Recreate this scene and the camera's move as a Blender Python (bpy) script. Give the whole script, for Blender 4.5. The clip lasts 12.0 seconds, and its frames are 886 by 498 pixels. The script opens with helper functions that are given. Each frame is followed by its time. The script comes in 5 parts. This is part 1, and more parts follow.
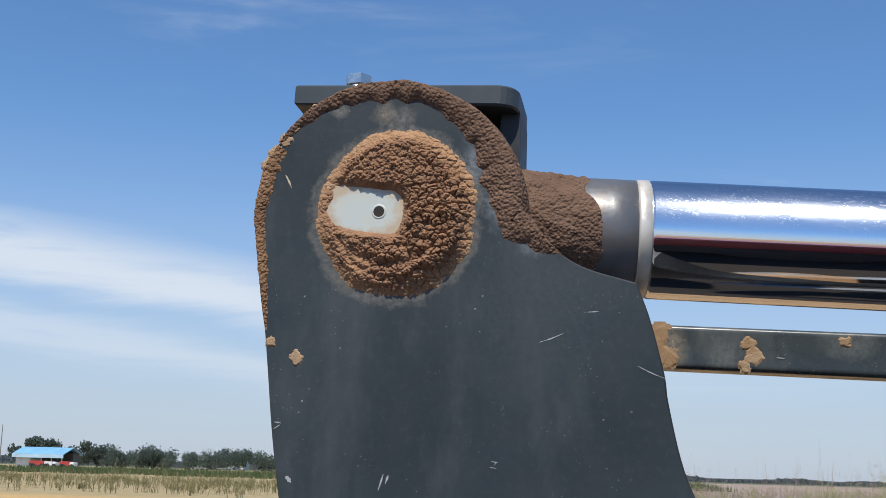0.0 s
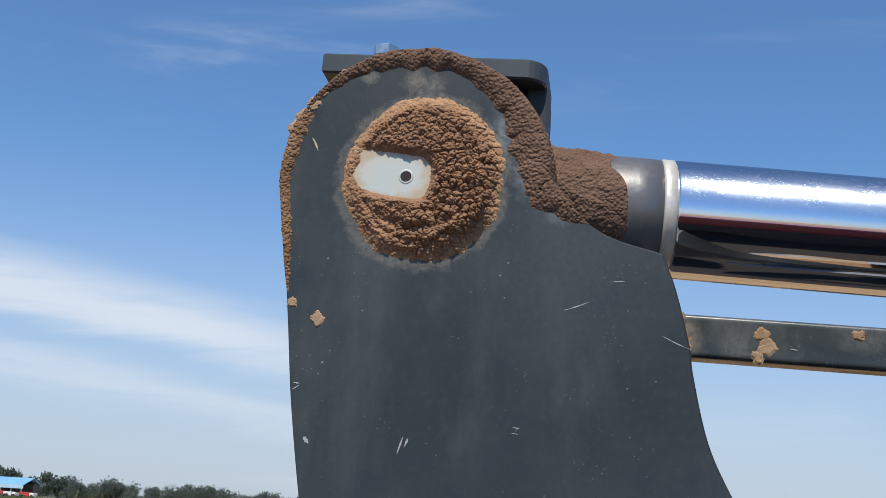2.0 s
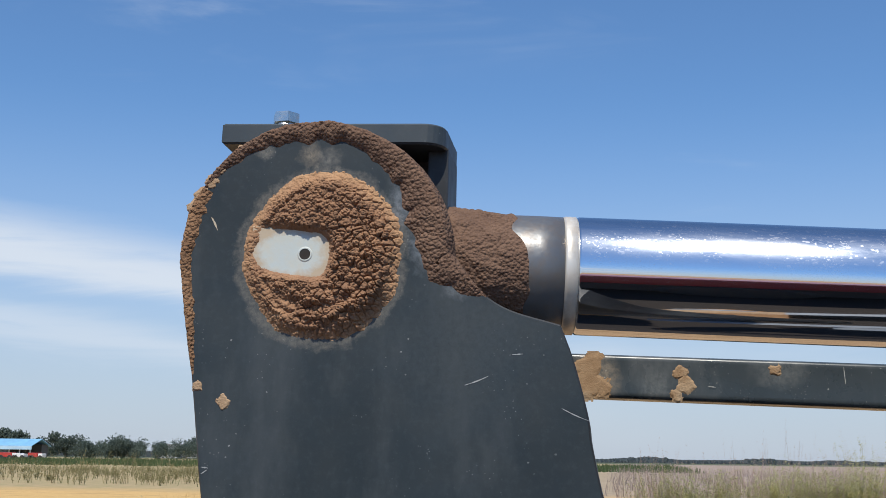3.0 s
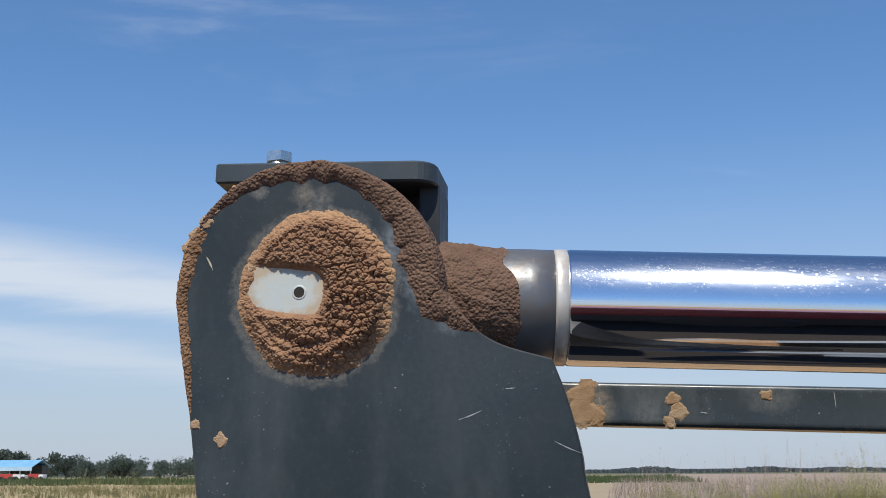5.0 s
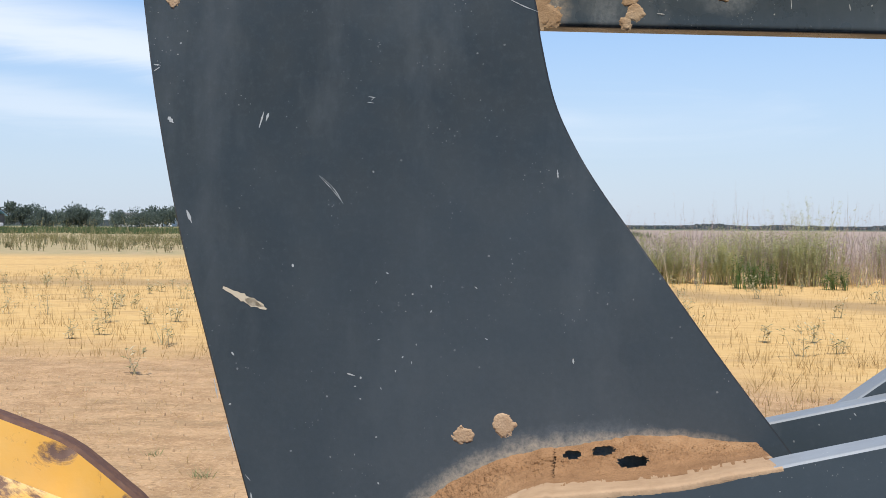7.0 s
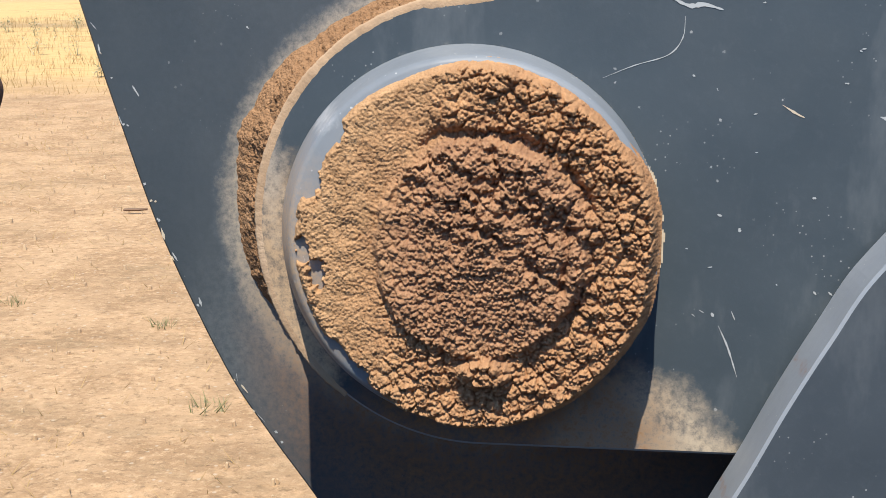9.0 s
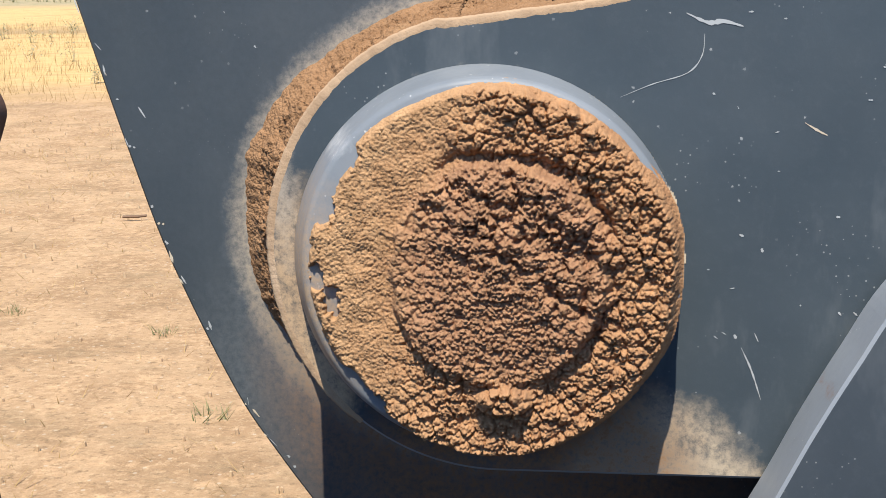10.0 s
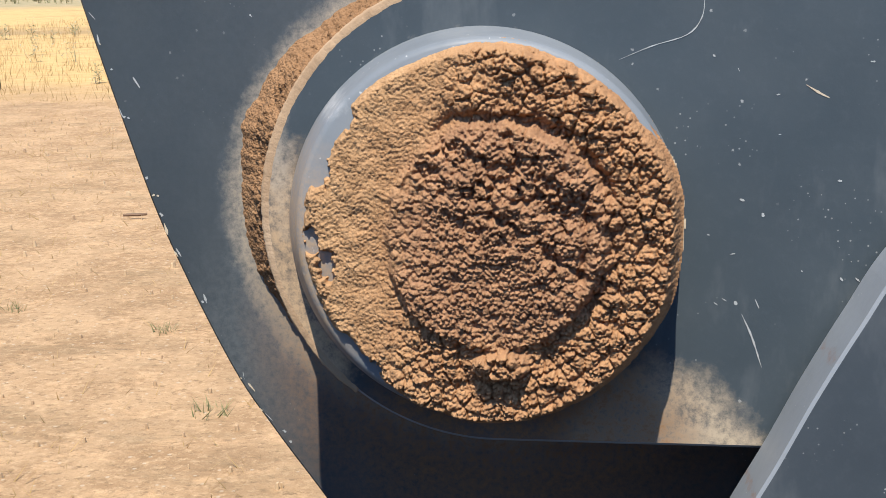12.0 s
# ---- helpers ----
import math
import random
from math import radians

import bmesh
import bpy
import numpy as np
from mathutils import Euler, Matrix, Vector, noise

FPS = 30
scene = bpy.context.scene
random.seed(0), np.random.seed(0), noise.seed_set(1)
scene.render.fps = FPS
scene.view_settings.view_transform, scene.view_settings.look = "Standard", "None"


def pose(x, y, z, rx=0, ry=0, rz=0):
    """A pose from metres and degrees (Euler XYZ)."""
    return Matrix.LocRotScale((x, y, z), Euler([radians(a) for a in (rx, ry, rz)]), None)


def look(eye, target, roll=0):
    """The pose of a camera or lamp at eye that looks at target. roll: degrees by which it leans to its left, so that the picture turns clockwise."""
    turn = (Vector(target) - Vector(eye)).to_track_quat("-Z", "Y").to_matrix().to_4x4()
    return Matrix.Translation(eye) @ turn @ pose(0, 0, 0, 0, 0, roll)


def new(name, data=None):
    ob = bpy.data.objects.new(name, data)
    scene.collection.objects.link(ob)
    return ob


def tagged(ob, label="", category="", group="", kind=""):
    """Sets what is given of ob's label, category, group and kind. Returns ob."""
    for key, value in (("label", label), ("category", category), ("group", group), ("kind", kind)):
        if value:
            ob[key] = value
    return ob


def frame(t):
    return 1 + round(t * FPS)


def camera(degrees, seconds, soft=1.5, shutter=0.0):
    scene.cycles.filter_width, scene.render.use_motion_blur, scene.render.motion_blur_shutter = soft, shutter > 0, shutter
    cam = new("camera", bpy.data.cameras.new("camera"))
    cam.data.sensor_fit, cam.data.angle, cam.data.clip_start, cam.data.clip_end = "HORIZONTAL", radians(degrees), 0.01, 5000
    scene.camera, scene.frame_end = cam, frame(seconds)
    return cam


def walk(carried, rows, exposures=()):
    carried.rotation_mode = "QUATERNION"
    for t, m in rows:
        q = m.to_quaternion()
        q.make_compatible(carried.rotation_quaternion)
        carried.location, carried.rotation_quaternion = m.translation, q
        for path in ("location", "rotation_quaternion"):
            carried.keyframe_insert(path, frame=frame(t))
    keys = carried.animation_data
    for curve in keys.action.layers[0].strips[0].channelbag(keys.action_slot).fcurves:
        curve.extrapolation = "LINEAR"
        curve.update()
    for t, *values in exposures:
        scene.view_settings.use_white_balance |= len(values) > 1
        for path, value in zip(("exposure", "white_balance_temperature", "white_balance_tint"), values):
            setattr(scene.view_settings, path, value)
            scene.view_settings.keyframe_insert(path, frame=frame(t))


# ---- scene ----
cam = camera(40.0, 12.0, soft=0.85)
PATH = [
    (0.0, (0.1984, -0.8679, 1.5611), (0.0314, 0.1016, 1.7407), 1.54),
    (0.5, (0.2339, -0.8827, 1.6057), (0.0668, 0.0907, 1.7623), -0.03),
    (1.0, (0.2054, -0.8746, 1.5735), (0.0400, 0.0965, 1.7457), 0.99),
    (1.5, (0.1720, -0.8669, 1.5332), (0.0149, 0.0998, 1.7351), 2.79),
    (2.0, (0.1608, -0.8594, 1.5048), (0.0148, 0.1062, 1.7198), 3.50),
    (2.5, (0.1918, -0.8621, 1.5489), (0.0526, 0.1088, 1.7441), 2.24),
    (3.0, (0.2303, -0.8716, 1.6024), (0.0885, 0.1039, 1.7709), 0.68),
    (3.2, (0.2312, -0.8807, 1.5963), (0.0825, 0.0936, 1.7654), 0.01),
    (4.8, (0.2212, -0.8789, 1.6024), (0.0822, 0.0936, 1.7890), -0.18),
    (5.0, (0.2369, -0.8872, 1.6170), (0.0973, 0.0867, 1.7961), -0.38),
    (5.5, (0.2616, -0.8917, 1.6227), (0.1100, 0.0826, 1.7893), -0.72),
    (6.0, (0.2095, -0.8991, 1.5992), (0.0465, 0.0731, 1.7674), -0.23),
    (6.5, (0.1900, -0.8803, 1.5350), (0.0423, 0.1012, 1.6572), 1.72),
    (6.7, (0.2010, -0.8941, 1.5114), (0.0749, 0.0952, 1.5849), 1.20),
    (6.8, (0.2085, -0.8864, 1.4986), (0.0899, 0.1057, 1.5411), 1.00),
    (7.0, (0.2355, -0.8738, 1.4772), (0.1291, 0.1203, 1.4571), 0.33),
    (7.2, (0.2509, -0.8814, 1.4728), (0.1616, 0.1116, 1.3953), -0.42),
    (7.5, (0.2674, -0.8755, 1.4691), (0.1797, 0.1091, 1.3183), -2.64),
    (7.7, (0.2696, -0.8745, 1.4407), (0.1876, 0.1035, 1.2485), -2.42),
    (9.3, (0.3165, -0.7093, 1.3249), (0.1750, 0.2542, 1.0977), -0.43),
    (9.5, (0.3105, -0.7094, 1.3253), (0.1728, 0.2560, 1.1037), -0.63),
    (10.0, (0.3022, -0.7111, 1.3356), (0.1672, 0.2536, 1.1095), -1.35),
    (10.5, (0.2965, -0.7125, 1.3233), (0.1723, 0.2556, 1.1055), -1.19),
    (11.0, (0.3031, -0.7108, 1.3398), (0.1713, 0.2535, 1.1099), -1.19),
    (11.5, (0.3159, -0.7055, 1.3201), (0.1847, 0.2565, 1.0805), -0.65),
    (12.0, (0.3035, -0.7075, 1.3168), (0.1675, 0.2574, 1.0921), -1.32),
]
walk(cam, [(t, look(eye, target, roll)) for t, eye, target, roll in PATH], ((0.0, 0.0), (0.5, -0.12), (1.0, -0.2), (2.0, 0.0), (2.5, 0.02), (3.2, -0.03), (5.0, -0.06), (5.5, -0.24), (6.0, -0.2), (6.6, 0.0), (7.0, 0.26), (7.7, 0.34), (9.3, 0.70), (12.0, 0.63)))
# ---------------------------------------------------------------- light
SUN_ELEVATION, SUN_AZIMUTH = 61.5, 179.0        # azimuth clockwise from +y
world = bpy.data.worlds.new("sky")
scene.world = world
world.use_nodes = True
wn, wl = world.node_tree.nodes, world.node_tree.links
wn.clear()
w_out = wn.new("ShaderNodeOutputWorld")
w_bg = wn.new("ShaderNodeBackground")
w_bg.inputs["Strength"].default_value = 0.106
w_sky = wn.new("ShaderNodeTexSky")
w_sky.sky_type = "NISHITA"
w_sky.sun_disc = False
w_sky.sun_elevation = radians(SUN_ELEVATION)
w_sky.sun_rotation = radians(SUN_AZIMUTH)
w_sky.air_density, w_sky.dust_density, w_sky.ozone_density = 1.0, 0.4, 2.5


def sky_node(kind, **values):
    o = wn.new(kind)
    for key, value in values.items():
        if key == "operation":
            o.operation = value
        else:
            o.inputs[key.replace("_", " ")].default_value = value
    return o


def sky_math(op, a, b=0.0):
    o = wn.new("ShaderNodeMath")
    o.operation = op
    for q, value in enumerate((a, b)):
        if isinstance(value, bpy.types.NodeSocket):
            wl.new(value, o.inputs[q])
        else:
            o.inputs[q].default_value = value
    return o.outputs[0]


def sky_band(value, lo, hi):
    o = wn.new("ShaderNodeMapRange")
    o.interpolation_type = "SMOOTHSTEP"
    wl.new(value, o.inputs["Value"])
    o.inputs["From Min"].default_value, o.inputs["From Max"].default_value = lo, hi
    return o.outputs[0]


def sky_mix(f, a, b, blend="MIX"):
    o = wn.new("ShaderNodeMix")
    o.data_type, o.blend_type = "RGBA", blend
    for value, socket in ((f, o.inputs["Factor"]), (a, o.inputs["A"]), (b, o.inputs["B"])):
        if isinstance(value, bpy.types.NodeSocket):
            wl.new(value, socket)
        else:
            socket.default_value = value
    return o.outputs["Result"]


# thin high cloud: two drawn-out banks low in the north-west and faint wisps elsewhere
w_co = wn.new("ShaderNodeTexCoord")
w_xyz = wn.new("ShaderNodeSeparateXYZ")
wl.new(w_co.outputs["Generated"], w_xyz.inputs[0])
wx, wy, wz = w_xyz.outputs


def sky_noise(scale, stretch, detail=8.0, distortion=0.8):
    mp = wn.new("ShaderNodeMapping")
    mp.inputs["Scale"].default_value = stretch
    wl.new(w_co.outputs["Generated"], mp.inputs[0])
    o = sky_node("ShaderNodeTexNoise", Scale=scale, Detail=detail, Roughness=0.58, Distortion=distortion)
    wl.new(mp.outputs[0], o.inputs["Vector"])
    return o.outputs[0]


streaks, soft = sky_noise(3.0, (1.0, 1.0, 6.0)), sky_noise(1.6, (1.0, 1.0, 5.0), 5.0)
slant = sky_math("ADD", wz, sky_math("MULTIPLY", sky_math("SUBTRACT", streaks, 0.5), 0.07))
slant = sky_math("ADD", slant, sky_math("MULTIPLY", sky_math("ADD", wx, 0.42), 0.16))
bank = sky_math("MULTIPLY", sky_band(slant, 0.120, 0.146), sky_band(slant, 0.186, 0.150))
bank = sky_math("MULTIPLY", bank, sky_band(wx, -0.12, -0.34))
bank2 = sky_math("MULTIPLY", sky_band(slant, 0.060, 0.090), sky_band(slant, 0.118, 0.092))
bank2 = sky_math("MULTIPLY", sky_math("MULTIPLY", bank2, 0.5), sky_band(wx, 0.1, -0.30))
wisp = sky_math("MULTIPLY", sky_math("MULTIPLY", sky_band(streaks, 0.52, 0.78), sky_band(soft, 0.45, 0.7)), 0.35)
cover = sky_math("MAXIMUM", sky_math("MAXIMUM", sky_math("MULTIPLY", bank, 0.85), bank2), wisp)
cover = sky_math("MULTIPLY", cover, sky_band(streaks, 0.22, 0.5))
blue = sky_mix(1.0, w_sky.outputs[0], (0.78, 1.05, 1.30, 1), "MULTIPLY")
blue = sky_mix(sky_math("MULTIPLY", sky_band(wz, 0.30, -0.02), 0.80), blue, (4.85, 5.3, 6.45, 1))
wl.new(sky_mix(cover, blue, (6.9, 7.5, 8.3, 1)), w_bg.inputs["Color"])
wl.new(w_bg.outputs[0], w_out.inputs[0])

sun = new("sun", bpy.data.lights.new("sun", "SUN"))
sun.data.energy, sun.data.angle, sun.data.color = 4.7, radians(0.53), (1.0, 0.94, 0.84)
se, sa = radians(SUN_ELEVATION), radians(SUN_AZIMUTH)
sun.matrix_world = look(Vector((math.sin(sa) * math.cos(se), math.cos(sa) * math.cos(se), math.sin(se))) * 30, (0, 0, 0))
scene.view_settings.exposure = 0.0


# ---------------------------------------------------------------- materials
class Nodes:
    """A node material under construction."""

    def __init__(self, name, rough=0.6, metal=0.0):
        self.m = bpy.data.materials.new(name)
        self.m.use_nodes = True
        self.t = self.m.node_tree
        self.b = self.t.nodes["Principled BSDF"]
        self.b.inputs["Roughness"].default_value, self.b.inputs["Metallic"].default_value = rough, metal
        self.co = self.n("ShaderNodeTexCoord").outputs["Object"]

    def n(self, kind):
        return self.t.nodes.new(kind)

    def put(self, value, socket):
        if isinstance(value, bpy.types.NodeSocket):
            self.t.links.new(value, socket)
        elif isinstance(value, tuple) and len(value) == 3 and socket.type == "RGBA":
            socket.default_value = (*value, 1)
        else:
            socket.default_value = value

    def noise(self, scale, detail=4.0, rough=0.55, co=None, distort=0.0, stretch=None):
        o = self.n("ShaderNodeTexNoise")
        v = co or self.co
        if stretch:
            mp = self.n("ShaderNodeMapping")
            mp.inputs["Scale"].default_value = stretch
            self.put(v, mp.inputs[0])
            v = mp.outputs[0]
        self.put(v, o.inputs["Vector"])
        for k, x in (("Scale", scale), ("Detail", detail), ("Roughness", rough), ("Distortion", distort)):
            o.inputs[k].default_value = x
        return o.outputs[0]

    def cells(self, scale, feature="F1", co=None, out="Distance"):
        o = self.n("ShaderNodeTexVoronoi")
        o.feature = feature
        o.inputs["Scale"].default_value = scale
        self.put(co or self.co, o.inputs["Vector"])
        return o.outputs[out]

    def band(self, value, lo, hi, a=0.0, b=1.0):
        o = self.n("ShaderNodeMapRange")
        for k, x in (("Value", value), ("From Min", lo), ("From Max", hi), ("To Min", a), ("To Max", b)):
            self.put(x, o.inputs[k])
        return o.outputs[0]

    def math(self, op, a, b=0.0):
        o = self.n("ShaderNodeMath")
        o.operation = op
        self.put(a, o.inputs[0])
        self.put(b, o.inputs[1])
        return o.outputs[0]

    def mix(self, f, a, b):
        o = self.n("ShaderNodeMix")
        o.data_type = "RGBA"
        self.put(f, o.inputs["Factor"])
        self.put(a, o.inputs["A"])
        self.put(b, o.inputs["B"])
        return o.outputs["Result"]

    def far(self, x, z, sx=1.0, sz=1.0):
        """Distance of the point from (x, z) in the plate's plane, in metres."""
        s = self.n("ShaderNodeSeparateXYZ")
        self.put(self.co, s.inputs[0])
        dx = self.math("MULTIPLY", self.math("SUBTRACT", s.outputs[0], x), sx)
        dz = self.math("MULTIPLY", self.math("SUBTRACT", s.outputs[2], z), sz)
        return self.math("SQRT", self.math("ADD", self.math("MULTIPLY", dx, dx), self.math("MULTIPLY", dz, dz)))

    def done(self, color, rough=None, bump=None, depth=0.3, reach=0.002):
        self.put(color, self.b.inputs["Base Color"])
        if rough is not None:
            self.put(rough, self.b.inputs["Roughness"])
        if bump is not None:
            o = self.n("ShaderNodeBump")
            o.inputs["Strength"].default_value, o.inputs["Distance"].default_value = depth, reach
            self.put(bump, o.inputs["Height"])
            self.put(o.outputs[0], self.b.inputs["Normal"])
        return self.m


PAINT, PAINT_LIGHT, DUST = (0.034, 0.046, 0.054), (0.052, 0.066, 0.075), (0.46, 0.37, 0.26)


def paint_material(name, halos=(), dust=0.25, chips=1.0, tones=None, gloss=0.0):
    """Dark slate-blue machine paint with dust, pale specks and chips; halos: (x, z, inner, outer, strength, sz) of
    dried mud film and of light put into the paint.
    """
    k = Nodes(name, 0.5)
    tone = k.band(k.noise(7, 3), 0.3, 0.7)
    col = k.mix(tone, *(tones or (PAINT, PAINT_LIGHT)))
    col = k.mix(k.math("MULTIPLY", k.band(k.noise(160, 6, 0.75), 0.5, 0.8), 0.2), col, (0.10, 0.115, 0.125))
    film = k.math("MULTIPLY", k.band(k.noise(14, 6, 0.65, stretch=(1, 1, 0.35)), 0.52, 0.8), dust)
    col = k.mix(film, col, (0.22, 0.23, 0.23))
    speck = k.math("MULTIPLY", k.band(k.math("ADD", k.cells(85), k.band(k.noise(900, 3), 0.3, 0.7, -0.03, 0.03)), 0.075, 0.05), k.band(k.noise(11, 2), 0.5, 0.62))
    fine = k.math("MULTIPLY", k.band(k.cells(260), 0.13, 0.09), k.band(k.noise(23, 2), 0.54, 0.64))
    col = k.mix(k.math("MULTIPLY", k.math("MAXIMUM", speck, k.math("MULTIPLY", fine, 0.6)), 0.8 * chips), col, (0.42, 0.42, 0.40))
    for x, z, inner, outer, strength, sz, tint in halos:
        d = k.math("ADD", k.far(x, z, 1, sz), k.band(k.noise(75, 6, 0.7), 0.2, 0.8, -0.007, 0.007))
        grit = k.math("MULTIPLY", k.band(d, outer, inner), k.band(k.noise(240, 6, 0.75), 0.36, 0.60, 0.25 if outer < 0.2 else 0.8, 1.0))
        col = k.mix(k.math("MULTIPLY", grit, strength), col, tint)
    k.b.inputs["Specular IOR Level"].default_value = 0.4
    rough = k.band(k.noise(30, 4), 0.3, 0.7, 0.42 - gloss, 0.62 - gloss)
    return k.done(col, rough, k.noise(120, 5, 0.6), 0.12, 0.001)


def mud_material(name, dark, light, pale, fine=420.0, rim=None, grain=0.9):
    """Dried mud; rim: (x, z, inner, outer, sz, colour) of a paler dry border."""
    k = Nodes(name, 0.95)
    k.b.inputs["Specular IOR Level"].default_value = 0.15
    g = k.n("ShaderNodeNewGeometry")
    col = k.mix(k.band(k.noise(60, 6, 0.65), 0.32, 0.68), dark, light)
    col = k.mix(k.band(k.noise(18, 4, 0.6), 0.55, 0.75), col, pale)
    # raised lumps take the lighter tone, hollows keep the darker one
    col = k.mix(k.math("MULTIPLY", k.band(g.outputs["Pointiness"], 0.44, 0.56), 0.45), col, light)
    if rim:
        d = k.math("ADD", k.far(rim[0], rim[1], 1, rim[4]), k.band(k.noise(90, 6, 0.7), 0.2, 0.8, -0.008, 0.008))
        col = k.mix(k.math("MULTIPLY", k.band(d, rim[2], rim[3]), 0.85), col, rim[5])
    bump = k.math("ADD", k.math("MULTIPLY", k.noise(fine * 1.7, 5, 0.65), 0.5), k.math("MULTIPLY", k.cells(fine), -min(1.0, grain * 1.1)))
    return k.done(col, None, bump, grain, 0.0019)


MUD_BROWN = mud_material("dried_brown_mud", (0.15, 0.084, 0.049), (0.29, 0.168, 0.094), (0.36, 0.215, 0.12))
MUD_PIN = mud_material("cracked_pin_cap_mud", (0.18, 0.099, 0.06), (0.33, 0.187, 0.108), (0.40, 0.24, 0.135), 430.0, (0.012, -0.002, 0.050, 0.066, 0.94, (0.49, 0.30, 0.165)), 0.5)
MUD_DARK = mud_material("dark_brown_mud", (0.115, 0.070, 0.051), (0.20, 0.124, 0.085), (0.25, 0.155, 0.104), 380.0)


def boss_mud_material():
    """Reddish clods, a darker core and a smooth pale tan crescent along one side."""
    k = Nodes("cracked_pin_mud", 0.95)
    k.b.inputs["Specular IOR Level"].default_value = 0.12
    g = k.n("ShaderNodeNewGeometry")
    wob = k.band(k.noise(70, 6, 0.65), 0.2, 0.8, -0.012, 0.012)
    red = k.mix(k.band(k.noise(120, 6, 0.7), 0.35, 0.65), (0.26, 0.133, 0.066), (0.44, 0.240, 0.116))
    dark = k.mix(k.band(k.noise(90, 6, 0.7), 0.35, 0.65), (0.205, 0.107, 0.061), (0.355, 0.192, 0.105))
    tan = k.mix(k.band(k.noise(110, 6, 0.7), 0.35, 0.65), (0.34, 0.195, 0.095), (0.47, 0.285, 0.145))
    col = k.mix(k.band(k.math("ADD", k.far(0.2545, -0.556), wob), 0.058, 0.046), red, dark)
    col = k.mix(k.band(k.math("ADD", k.far(0.32, -0.572), wob), 0.102, 0.140), col, tan)
    # convex crumbs go lighter than the cracks between them
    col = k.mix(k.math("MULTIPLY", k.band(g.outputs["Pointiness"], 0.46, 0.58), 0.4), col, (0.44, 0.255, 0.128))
    bump = k.math("ADD", k.math("MULTIPLY", k.noise(700, 6, 0.75), 0.8), k.math("MULTIPLY", k.cells(640), -0.7))
    return k.done(col, None, bump, 0.6, 0.0013)


MUD_BOSS = boss_mud_material()
MUD_TAN = mud_material("pale_tan_mud", (0.30, 0.195, 0.115), (0.42, 0.29, 0.18), (0.52, 0.39, 0.27), 700.0, None, 0.3)
# First two halos lighten the paint for bounce light and sheen on the arm.
# The last halo mixes a mud stain with warm bounce painted into shade.
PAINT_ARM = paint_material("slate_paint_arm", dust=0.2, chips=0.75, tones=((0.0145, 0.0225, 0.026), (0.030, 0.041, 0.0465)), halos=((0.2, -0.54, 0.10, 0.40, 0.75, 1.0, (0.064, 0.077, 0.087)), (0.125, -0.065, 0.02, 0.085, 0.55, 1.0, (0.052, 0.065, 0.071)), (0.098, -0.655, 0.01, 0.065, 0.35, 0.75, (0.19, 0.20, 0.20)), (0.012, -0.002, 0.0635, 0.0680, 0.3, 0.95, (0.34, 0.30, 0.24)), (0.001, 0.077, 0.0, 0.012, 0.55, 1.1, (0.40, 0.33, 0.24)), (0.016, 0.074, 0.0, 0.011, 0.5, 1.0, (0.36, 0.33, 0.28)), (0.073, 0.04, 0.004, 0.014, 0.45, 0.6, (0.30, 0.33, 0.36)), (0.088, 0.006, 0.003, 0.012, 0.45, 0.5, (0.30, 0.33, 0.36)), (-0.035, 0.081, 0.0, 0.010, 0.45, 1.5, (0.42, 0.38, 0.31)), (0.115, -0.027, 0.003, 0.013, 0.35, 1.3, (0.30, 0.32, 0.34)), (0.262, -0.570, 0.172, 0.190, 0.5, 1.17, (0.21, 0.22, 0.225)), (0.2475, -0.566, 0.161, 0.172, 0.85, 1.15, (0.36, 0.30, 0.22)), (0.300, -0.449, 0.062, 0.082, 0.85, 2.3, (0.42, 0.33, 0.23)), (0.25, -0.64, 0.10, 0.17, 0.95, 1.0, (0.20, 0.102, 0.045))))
# The brown halo under the boss puts the shade's warm bounce into the paint.
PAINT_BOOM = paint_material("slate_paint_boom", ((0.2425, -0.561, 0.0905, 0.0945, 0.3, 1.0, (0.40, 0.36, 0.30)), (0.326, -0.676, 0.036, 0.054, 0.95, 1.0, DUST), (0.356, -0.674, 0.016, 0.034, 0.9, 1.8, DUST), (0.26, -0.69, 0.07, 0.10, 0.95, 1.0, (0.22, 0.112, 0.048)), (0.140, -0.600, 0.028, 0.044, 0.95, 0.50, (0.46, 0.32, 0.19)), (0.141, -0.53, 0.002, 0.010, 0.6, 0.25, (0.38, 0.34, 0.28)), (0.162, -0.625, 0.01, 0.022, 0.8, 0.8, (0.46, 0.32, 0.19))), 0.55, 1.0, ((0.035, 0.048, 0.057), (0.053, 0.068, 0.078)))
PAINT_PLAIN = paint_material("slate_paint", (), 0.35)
PAINT_GUSSET = paint_material("dusty_gusset_paint", (), 0.5, 1.4, ((0.034, 0.044, 0.053), (0.060, 0.073, 0.084)))
PAINT_BOSS = paint_material("worn_boss_paint", ((0.150, -0.585, 0.015, 0.045, 0.85, 0.5, (0.42, 0.29, 0.17)), (0.175, -0.50, 0.0, 0.012, 0.7, 1.4, (0.55, 0.54, 0.52))), 0.9, 1.8, ((0.13, 0.147, 0.162), (0.215, 0.232, 0.245)))
# Dark paint of the arm's edge, also painted as shade on the bracket webs.
DARK_EDGE_SHADE = paint_material("dark_edge_web_shade", (), 0.3, 1.0, ((0.016, 0.018, 0.02), (0.04, 0.042, 0.044)))
